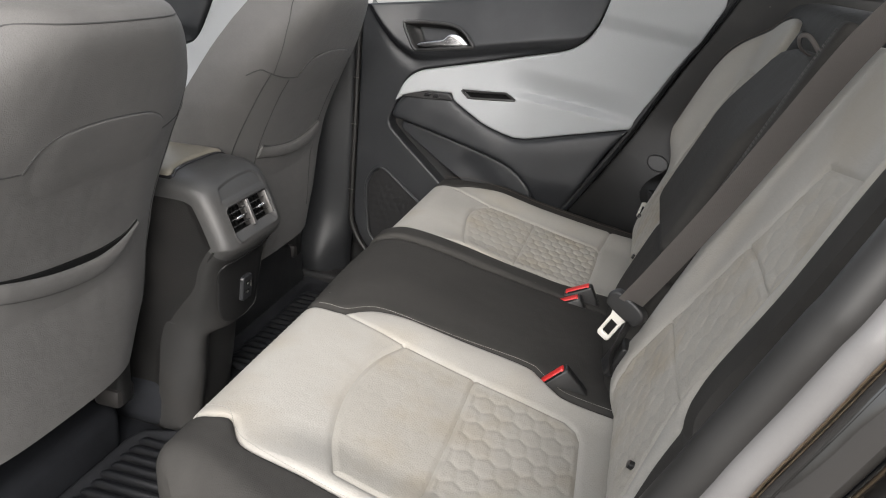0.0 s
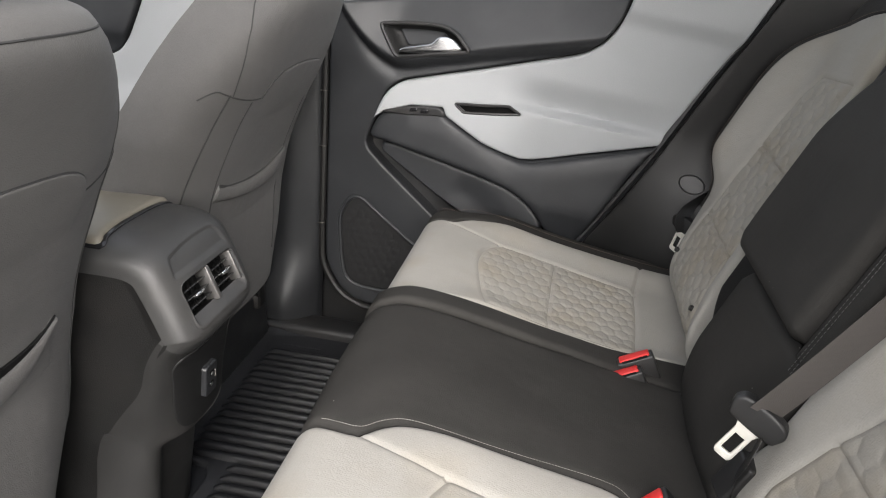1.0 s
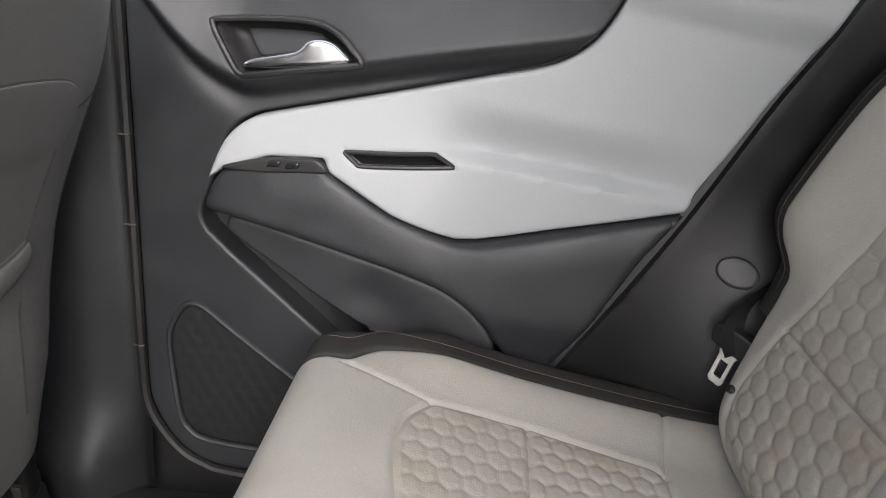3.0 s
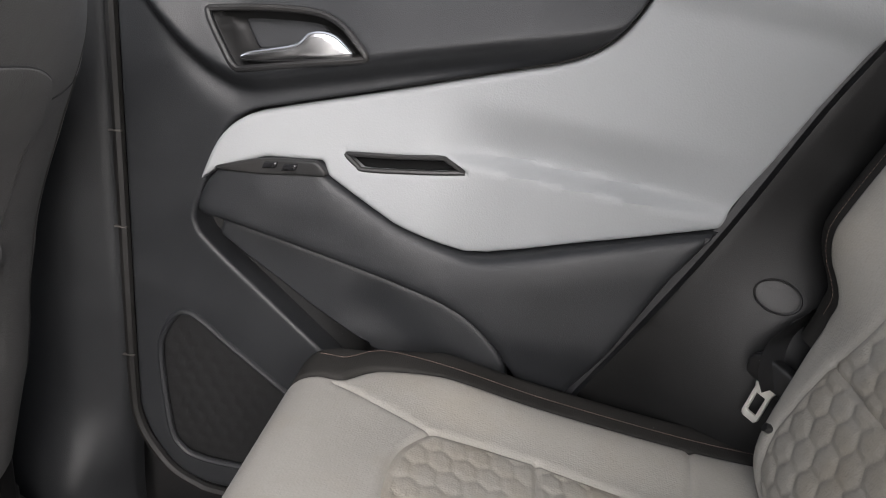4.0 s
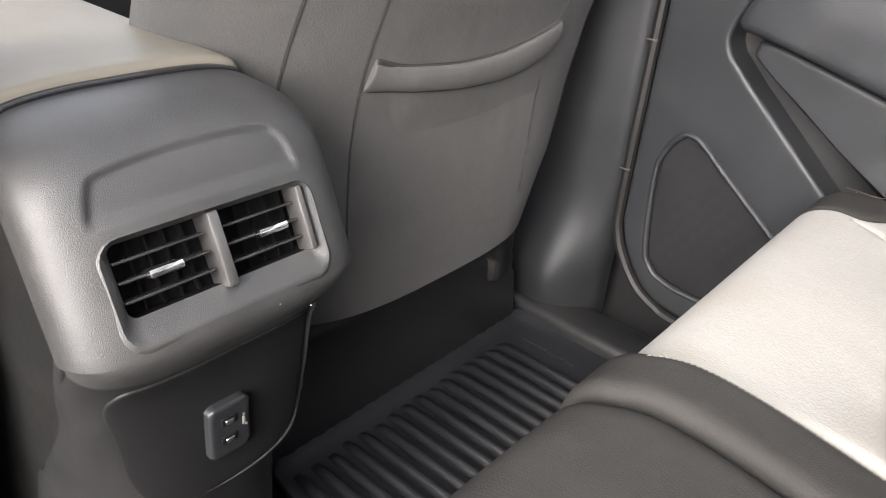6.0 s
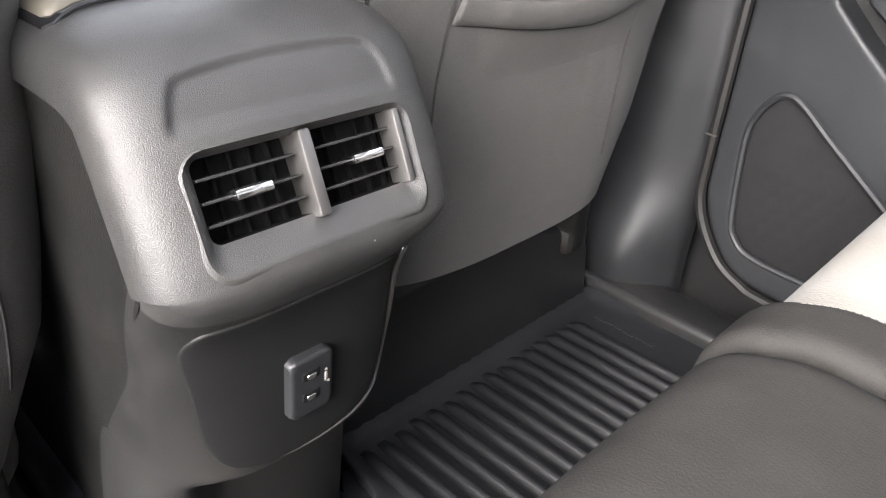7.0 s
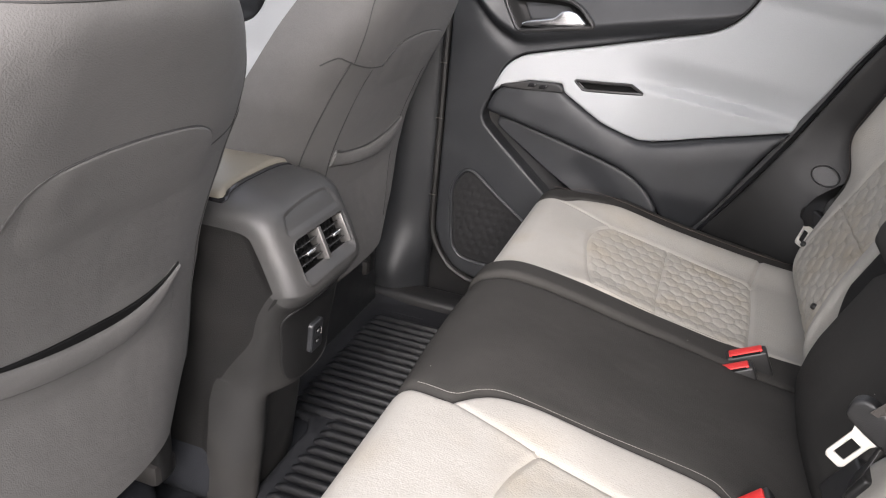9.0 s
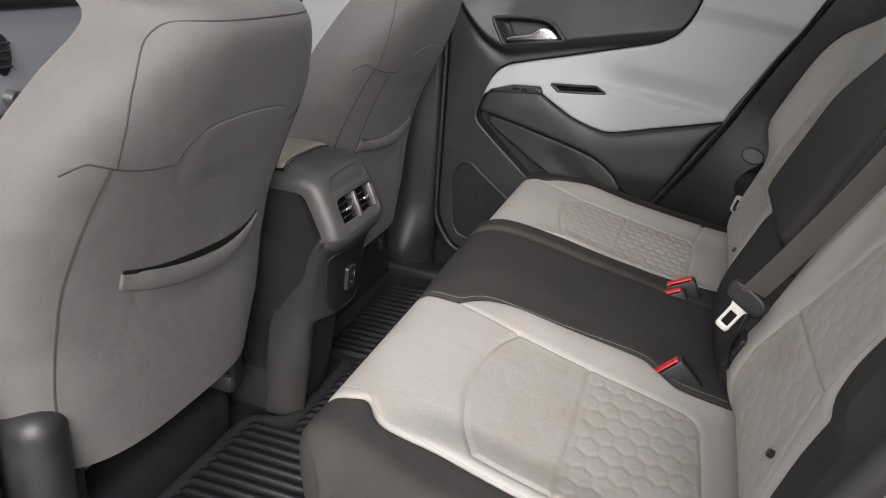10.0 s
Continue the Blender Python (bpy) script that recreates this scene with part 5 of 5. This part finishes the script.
def CM(s, dy, d):
    w = con_w(s)
    p = con_p(s)
    k = np.clip(np.abs(dy) / w, 0, 0.999999)
    return CON.M(s, CY + np.asarray(dy, float), np.asarray(d, float) - con_d(s) * (1 - (1 - k ** p) ** (1 / p)))


BROW_Y = [-0.080, -0.073, -0.061, -0.008, 0.050, 0.066, 0.072]
BROW_Z = [0.492, 0.509, 0.5145, 0.518, 0.517, 0.510, 0.494]


def relief(s, dy):
    """The shallow field over the vents, stepped down along the brow line."""
    line = catmull(np.stack([[cz(z) for z in BROW_Z], BROW_Y], 1), 8)
    field = np.vstack([line, [(cz(0.455), 0.078), (cz(0.455), -0.086)]])
    p = np.stack([s, dy], 1)
    return -0.0036 * inside(p, field) * sm(0.0, 0.006, dist_to(p, field, True)) * sm(cz(0.484), cz(0.494), s)


def toe(s, dy):
    """The foot stands back under the socket panel, but not on the near side."""
    return -0.038 * sm(cz(0.222), cz(0.200), s) * sm(-0.098, -0.045, dy)


def con_shell(rows_s, nq, cut_relief=True):
    th = np.linspace(-math.pi / 2, math.pi / 2, nq)
    q = np.sign(np.sin(th)) * np.abs(np.sin(th)) ** 0.62
    ns = len(rows_s)
    ss, yy = np.repeat(rows_s, nq), np.concatenate([con_w(a) * q for a in rows_s])
    V = CM(ss, yy, toe(ss, yy) + (relief(ss, yy) if cut_relief else 0))
    return V, [[i * nq + j, i * nq + j + 1, (i + 1) * nq + j + 1, (i + 1) * nq + j] for i in range(ns - 1) for j in range(nq - 1)]


v, f = con_shell(np.r_[np.linspace(0.0, 0.56, 16), np.linspace(0.575, cz(0.374), 150)], 110)


def cut(ob, verts, faces):
    """Takes a closed block out of a mesh object, for good."""
    me = bpy.data.meshes.new("cutter")
    o = ORIGIN.get(ob.parent.name, Vector((0, 0, 0)))
    me.from_pydata([tuple(Vector(q)) for q in verts], [], [tuple(q) for q in faces])
    c = new("cutter", me)
    c.location = (0, 0, 0)
    ob.parent, par = None, ob.parent
    ob.location = o
    md = ob.modifiers.new("cut", "BOOLEAN")
    md.operation, md.object, md.solver = "DIFFERENCE", c, "EXACT"
    bpy.context.view_layer.update()
    res = bpy.data.meshes.new_from_object(ob.evaluated_get(bpy.context.evaluated_depsgraph_get()))
    ob.modifiers.clear()
    ob.data = res
    ob.location = (0, 0, 0)
    ob.parent = par
    bpy.data.objects.remove(c)
    return ob


body = mesh_part("body", v, f, CONSOLE_PLASTIC, console, "dark grained plastic shell", angle=50)
# below the bulge a darkened copy of the shell's colour paints the shade
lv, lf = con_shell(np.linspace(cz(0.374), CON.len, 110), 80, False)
mesh_part("foot", lv, lf, FOOT_SHADED, console, "foot of the shell's plastic, darkened for shade")
# vent opening in the sloped face: a frame with u across and w up the slope
vb, vt = Vector((0.1450, 0, 0.433)), Vector((0.1252, 0, 0.4755))
VU = (vt - vb).normalized()
VN = Vector((VU.z, 0, -VU.x))
VC = (vb + vt) / 2 + Vector((0, CY - 0.0025, 0))
VH, VW = (vt - vb).length / 2, 0.0685
vm = Matrix((Vector((0, 1, 0)), VU, VN)).transposed().to_4x4()
vm.translation = VC


def vent_box(x0, x1, y0, y1, z0, z1, bevel=0.002, seg=2):
    return box(x0, x1, y0, y1, z0, z1, bevel, seg, vm)


def ring(w, h, r, z, up=0.0, n=6):
    out = []
    for cx, c2, a0 in ((w - r, h - r, 0), (-w + r, h - r, 90), (-w + r, -h + r, 180), (w - r, -h + r, 270)):
        for i in range(n):
            a = radians(a0 + 90 * i / (n - 1))
            out.append(tuple(vm @ Vector((cx + r * math.cos(a), c2 + r * math.sin(a) + up, z))))
    return out


def stack(rings):
    """A closed block through a stack of rings with equal counts."""
    m = len(rings[0])
    V = [q for r in rings for q in r]
    F = [list(range(m))[::-1], [(len(rings) - 1) * m + i for i in range(m)]]
    for j in range(len(rings) - 1):
        F += [[j * m + i, j * m + (i + 1) % m, (j + 1) * m + (i + 1) % m, (j + 1) * m + i] for i in range(m)]
    return V, F


face_drop = lambda x: CD * (1 - (1 - min(abs(x - 0.0025) / 0.11, 0.99) ** CP) ** (1 / CP))


def lip_ring(w, h, r, z, up, follow):
    inv = vm.inverted()
    out = []
    for q in ring(w, h, r, 0.0, up):
        a = inv @ Vector(q)
        out.append(tuple(vm @ Vector((a.x, a.y, z - follow * face_drop(a.x)))))
    return out


# the opening flares out into a soft lip, widest below
cv, cf = stack([ring(VW + 0.0095, VH + 0.0112, 0.013, -0.05, -0.0072), ring(VW + 0.0095, VH + 0.0112, 0.013, 0.03, -0.0072)])
cut(body, cv, cf)
for pl in body.data.polygons:
    pl.use_smooth = True
body.data.set_sharp_from_angle(angle=radians(48))
lips = [lip_ring(VW + 0.0130, VH + 0.0140, 0.017, -0.0020, -0.0085, 1), lip_ring(VW + 0.0110, VH + 0.0124, 0.016, 0.0003, -0.0079, 1), lip_ring(VW + 0.0090, VH + 0.0108, 0.014, 0.0008, -0.0070, 1), lip_ring(VW + 0.0065, VH + 0.0088, 0.011, -0.0008, -0.0055, 1), lip_ring(VW + 0.0025, VH + 0.0042, 0.007, -0.0070, -0.0022, 0.8), lip_ring(VW, VH, 0.006, -0.011, 0, 0.6), lip_ring(VW, VH, 0.006, -0.036, 0, 0)]
v, f = stack(lips)
m = len(lips[0])
mesh_part("vent_surround", v, [q[::-1] for q in f[2:2 + 5 * m]], CONSOLE_PLASTIC, console, "dark plastic vent lip")
mesh_part("vent_duct", v, [q[::-1] for q in f[2 + 5 * m:]], VOID, console, "black vent duct wall")
part("vent_back", vent_box(-VW - 0.004, VW + 0.004, -VH - 0.004, VH + 0.004, -0.034, -0.029, 0), VOID, console, "black vent duct")
part("vent_divider", vent_box(-0.0042, 0.0042, -VH - 0.003, VH + 0.002, -0.026, -0.003, 0.002), SILVER_TRIM, console, "satin silver divider")
for x in (VW - 0.004,):
    part("vent_trim", vent_box(x, x + 0.005, -VH, VH, -0.02, -0.001, 0.0015), SILVER_TRIM, console, "satin silver end trim")
for sg in (-1, 1):
    for j in range(3):
        yy = (j - 1) * 0.0125
        part("vent_slat", vent_box(sg * 0.0065 if sg > 0 else -VW, VW if sg > 0 else -0.0065, yy - 0.0009, yy + 0.0009, -0.022, -0.009, 0.0005, 1), SLAT_GREY, console, "thin dark vent slat")
    for j in range(5):
        xx = sg * (0.014 + j * 0.0125)
        part("vent_vane", vent_box(xx - 0.0009, xx + 0.0009, -VH, VH, -0.033, -0.0245, 0, 1), VOID, console)
    part("vent_knob", vent_box(sg * 0.040 - 0.012, sg * 0.040 + 0.012, -0.0030, 0.0030, -0.014, -0.002, 0.002, 2), CHROME, console, "chrome vent knob")
# top lid with its joint
lid_out = [(CON.s[0] + 0.02, -0.095), (CON.s[0] + 0.02, 0.101), (0.556, 0.101), (0.563, 0.094), (0.561, 0.03), (0.561, -0.03), (0.565, -0.076), (0.571, -0.088), (0.568, -0.095)]
sheet("lid", lid_out, CM, LID, console, "padded armrest lid, cream from a painted window reflection", lambda u, v: 0.009 + 0 * u, step=0.010, r=0.007, skirt=0.0065)
joint = [(CON.s[0] + 0.02, -0.098), (CON.s[0] + 0.02, 0.104), (0.560, 0.104), (0.569, 0.096), (0.567, 0.03), (0.567, -0.03), (0.571, -0.077), (0.578, -0.090), (0.574, -0.098)]
sheet("lid_joint", joint, CM, GLOSS_BLACK, console, "black joint below the lid", lambda u, v: 0.0030 + 0 * u, step=0.010, r=0.0015, skirt=0.004)
# lower panel with sockets
pn = catmull([(cz(0.366), -0.068), (cz(0.371), 0.0), (cz(0.368), 0.060), (cz(0.357), 0.074), (cz(0.30), 0.077), (cz(0.25), 0.072), (cz(0.234), 0.056), (cz(0.226), 0.0), (cz(0.229), -0.044), (cz(0.240), -0.064), (cz(0.268), -0.076), (cz(0.316), -0.083), (cz(0.345), -0.088), (cz(0.359), -0.083)], 5, True)
lowp = sheet("socket_panel", pn, CM, PANEL_BLACK, console, "smooth black socket panel", lambda u, v: 0.002 + 0 * u, step=0.006, r=0.0015, skirt=0.008)
tr = catmull([(cz(0.377), 0.066), (cz(0.362), 0.079), (cz(0.30), 0.083), (cz(0.247), 0.078), (cz(0.231), 0.060), (cz(0.225), 0.0), (cz(0.232), -0.045)], 6)
v, f = tube(CM(tr[:, 0], tr[:, 1], 0 * tr[:, 0] + 0.001), list(np.minimum(np.linspace(0.0026, 0.0009, len(tr)), np.linspace(0.0006, 0.01, len(tr)))), 8)
mesh_part("panel_trim", v, f, SILVER_TRIM, lowp, "thin silver trim")
us = lambda w, h: np.array([(cz(0.290) - h + a, -0.0035 + b) for a, b in [(0.004, -w), (0, -w + 0.004), (0, w - 0.004), (0.004, w), (2 * h - 0.004, w), (2 * h, w - 0.004), (2 * h, -w + 0.004), (2 * h - 0.004, -w)]])
usb = sheet("usb_socket", us(0.0178, 0.0265), CM, TRIM_PLASTIC, lowp, "grey usb socket block", lambda u, v: 0.010 + 0 * u, step=0.004, r=0.003, skirt=0.010)
for zz in (0.301, 0.282):
    q = np.array([(cz(zz) - 0.004, -0.012), (cz(zz) - 0.004, 0.002), (cz(zz) + 0.004, 0.002), (cz(zz) + 0.004, -0.012)])
    sheet("usb_port", q, CM, VOID, usb, "black usb port", lambda u, v: 0.0108 + 0 * u, step=0.003, r=0.0006, skirt=0.001)
    q2 = q * 0.5 + q.mean(0) * 0.5 + np.array([0.001, 0])
    sheet("usb_tab", q2, CM, SATIN, usb, "", lambda u, v: 0.0116 + 0 * u, step=0.003, r=0.0004, skirt=0.0008)
for a, b, h in ((0.299, 0.0078, 0.0012), (0.288, 0.0098, 0.0012), (0.293, 0.0078, 0.004)):
    q = np.array([(cz(a) - h, b - 0.0012), (cz(a) - h, b + 0.0012), (cz(a) + h, b + 0.0012), (cz(a) + h, b - 0.0012)])
    sheet("usb_mark", q, CM, THREAD_L, usb, "pale symbol mark", lambda u, v: 0.0106 + 0 * u, step=0.002, r=0.0002, skirt=0.0004)
# side walls, set back behind the fold that runs down from the bulge; their shade is in the colour
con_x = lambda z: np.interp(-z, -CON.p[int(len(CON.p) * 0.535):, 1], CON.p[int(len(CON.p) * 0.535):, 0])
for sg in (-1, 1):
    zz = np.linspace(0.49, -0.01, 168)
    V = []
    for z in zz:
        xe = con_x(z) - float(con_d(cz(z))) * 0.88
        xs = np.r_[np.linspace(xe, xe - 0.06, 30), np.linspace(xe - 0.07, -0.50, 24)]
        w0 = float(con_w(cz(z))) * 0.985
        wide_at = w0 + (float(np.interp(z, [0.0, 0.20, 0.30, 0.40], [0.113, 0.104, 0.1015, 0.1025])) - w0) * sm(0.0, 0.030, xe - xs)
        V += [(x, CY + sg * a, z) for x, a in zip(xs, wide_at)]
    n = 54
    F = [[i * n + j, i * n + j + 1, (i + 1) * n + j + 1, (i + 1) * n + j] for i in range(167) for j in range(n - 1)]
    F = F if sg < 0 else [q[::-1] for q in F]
    mesh_part("side_wall", V, F, FLANK_SHADED, console, "grained plastic side, darkened for shade")
part("tunnel", box(-1.0, 0.015, CY - 0.125, CY + 0.125, -0.02, 0.10, 0.04, 4), CARPET, console, "carpeted floor tunnel")

# ---- floor mat ----
mat_thing = thing("floor_mat", (0.15, 0.0, -0.012), "black ribbed rubber floor mat across the rear", "floor mat")
mo = [(-0.066, 0.640), (-0.058, 0.662), (-0.035, 0.668), (0.10, 0.683), (0.40, 0.70), (0.40, -0.69), (0.10, -0.672), (-0.046, -0.65), (-0.040, -0.20), (-0.032, -0.162), (0.030, -0.142), (0.048, -0.115), (0.050, 0.09), (0.035, 0.125), (-0.045, 0.135), (-0.066, 0.16)]
FL = lambda u, v, d: np.stack([np.asarray(u, float), np.asarray(v, float), np.asarray(d, float) - 0.004], 1)
moa = np.array(mo)
sheet("base", mo, FL, RUBBER_FLAT, mat_thing, "", lambda u, v: 0.010 * sm(0.022, 0.010, dist_to(np.stack([u, v], 1), moa, True)), step=0.012, r=0.004, skirt=0.008)
prof = [(-0.0075, 0.0), (-0.0050, 0.0095), (-0.0030, 0.0125), (0.0030, 0.0125), (0.0050, 0.0095), (0.0075, 0.0)]


def rib(x0, x1):
    V, F = [], []
    for x, h in ((x0, 0.05), (x0 + 0.02, 1.0), ((x0 + x1) / 2, 1.0), (x1, 1.0)):
        V += [(x, a, -0.0045 + b * h) for a, b in prof]
    n = len(prof)
    for i in range(3):
        for j in range(n - 1):
            F.append([i * n + j, i * n + j + 1, (i + 1) * n + j + 1, (i + 1) * n + j])
    me = bpy.data.meshes.new("rib")
    me.from_pydata(V, [], [q[::-1] for q in F])
    me.materials.append(RUBBER)
    me.polygons.foreach_set("use_smooth", [True] * len(F))
    return me


long_rib, short_rib = rib(-0.028, 0.37), rib(0.066, 0.37)
yy = 0.556
while yy > -0.62:
    short = -0.18 < yy < 0.14
    ob = new("rib", short_rib if short else long_rib)
    ob.parent = mat_thing
    ob.location = Vector((random.uniform(-0.004, 0.004), yy, 0.0)) - ORIGIN[mat_thing.name]
    yy -= 0.0265

# raised maker's mark, too worn to read
for x, y, w in ((0.002, 0.604, 0.010), (0.016, 0.606, 0.005), (0.030, 0.605, 0.007), (0.050, 0.604, 0.008), (0.066, 0.606, 0.004), (0.082, 0.605, 0.008)):
    part("mark", box(x - w, x + w, y - 0.0045, y + 0.0045, -0.006, -0.0031, 0.0004, 1), RUBBER_FLAT, mat_thing)

# ---- front of the cabin, seen past the seats ----
dash = thing("dashboard", (-1.15, 0.0, 0.3), "pale grey and black dashboard beyond the front seats", "dashboard")
DMX = lambda u, v, d: np.stack([-1.0 + np.asarray(d, float), np.asarray(u, float), np.asarray(v, float)], 1)
sheet("upper", [(-0.74, 0.695), (0.74, 0.695), (0.74, 0.82), (-0.74, 0.82)], DMX, BLACK_PLASTIC, dash, "black upper dash", lambda u, v: 0.03 + 0 * u, step=0.04, r=0.03, skirt=0.3)
sheet("middle", [(-0.74, 0.42), (0.74, 0.42), (0.74, 0.71), (-0.74, 0.71)], DMX, LIGHT_PLASTIC, dash, "pale grey middle dash", None, step=0.04, r=0.02, skirt=0.3)
sheet("lower", [(-0.74, 0.05), (0.74, 0.05), (0.74, 0.43), (-0.74, 0.43)], DMX, BLACK_PLASTIC, dash, "black lower dash", lambda u, v: 0 * u - 0.03, step=0.04, r=0.02, skirt=0.3)
ov = np.array([(0.225 + 0.028 * math.cos(a), 0.585 + 0.055 * math.sin(a)) for a in np.linspace(0, 2 * math.pi, 30)[:-1]])
av = sheet("air_outlet", ov, DMX, GLOSS_BLACK, dash, "black oval air outlet", lambda u, v: 0 * u + 0.004, step=0.01, r=0.004, skirt=0.01)
for j in range(4):
    z = 0.555 + 0.02 * j
    part("outlet_slat", box(-0.998, -0.988, 0.203, 0.247, z - 0.003, z + 0.003, 0.002, 1), BLACK_PLASTIC, av)
kb = bmesh.new()
bmesh.ops.create_cone(kb, cap_ends=True, radius1=0.026, radius2=0.022, depth=0.03, segments=28)
bmesh.ops.transform(kb, matrix=Matrix.Translation((-0.985, 0.232, 0.472)) @ Euler((0, math.pi / 2, 0)).to_matrix().to_4x4(), verts=kb.verts)
part("dash_knob", kb, SATIN, dash, "satin silver knob")
fdoor = thing("door_2", (-0.7, 0.78, 0.07), "closed front door with pale grey insert", "car door", kind="structure")
PDM = lambda u, v, d: np.stack([np.asarray(u, float), 0.79 - np.asarray(d, float), np.asarray(v, float)], 1)
sheet("panel", [(-1.3, 0.05), (-0.21, 0.05), (-0.21, 0.5), (-1.3, 0.5)], PDM, DOOR_PLASTIC, fdoor, "dark plastic panel", None, step=0.04, r=0.01, skirt=0.06)
edge = catmull([(-1.3, 0.56), (-0.75, 0.585), (-0.60, 0.602), (-0.51, 0.622), (-0.47, 0.655), (-0.44, 0.715), (-0.42, 0.765), (-0.415, 0.80)], 5)
sheet("upper_panel", np.vstack([edge + np.array([-0.003, 0.003]), [(-0.5, 0.78), (-1.3, 0.74)]]), PDM, DOOR_PLASTIC, fdoor, "dark plastic upper panel", lambda u, v: 0.012 + 0.02 * sm(0.64, 0.68, v), step=0.015, r=0.006, skirt=0.03)
fslot = np.array([(-0.66, 0.497), (-0.56, 0.507), (-0.545, 0.497), (-0.64, 0.482)])
fins = sheet("insert", np.vstack([edge, [(-0.2, 0.82), (-0.2, 0.42), (-1.3, 0.40)]]), PDM, LIGHT_PLASTIC, fdoor, "pale grey insert", lambda u, v: 0.02 + 0.02 * sm(0.56, 0.50, v), step=0.02, r=0.006, skirt=0.03, holes=[fslot])
sheet("pull_slot", fslot, PDM, VOID, fins, "black recessed pull", lambda u, v: 0.025 + 0 * u, step=0.012, r=0.002, skirt=0.01)
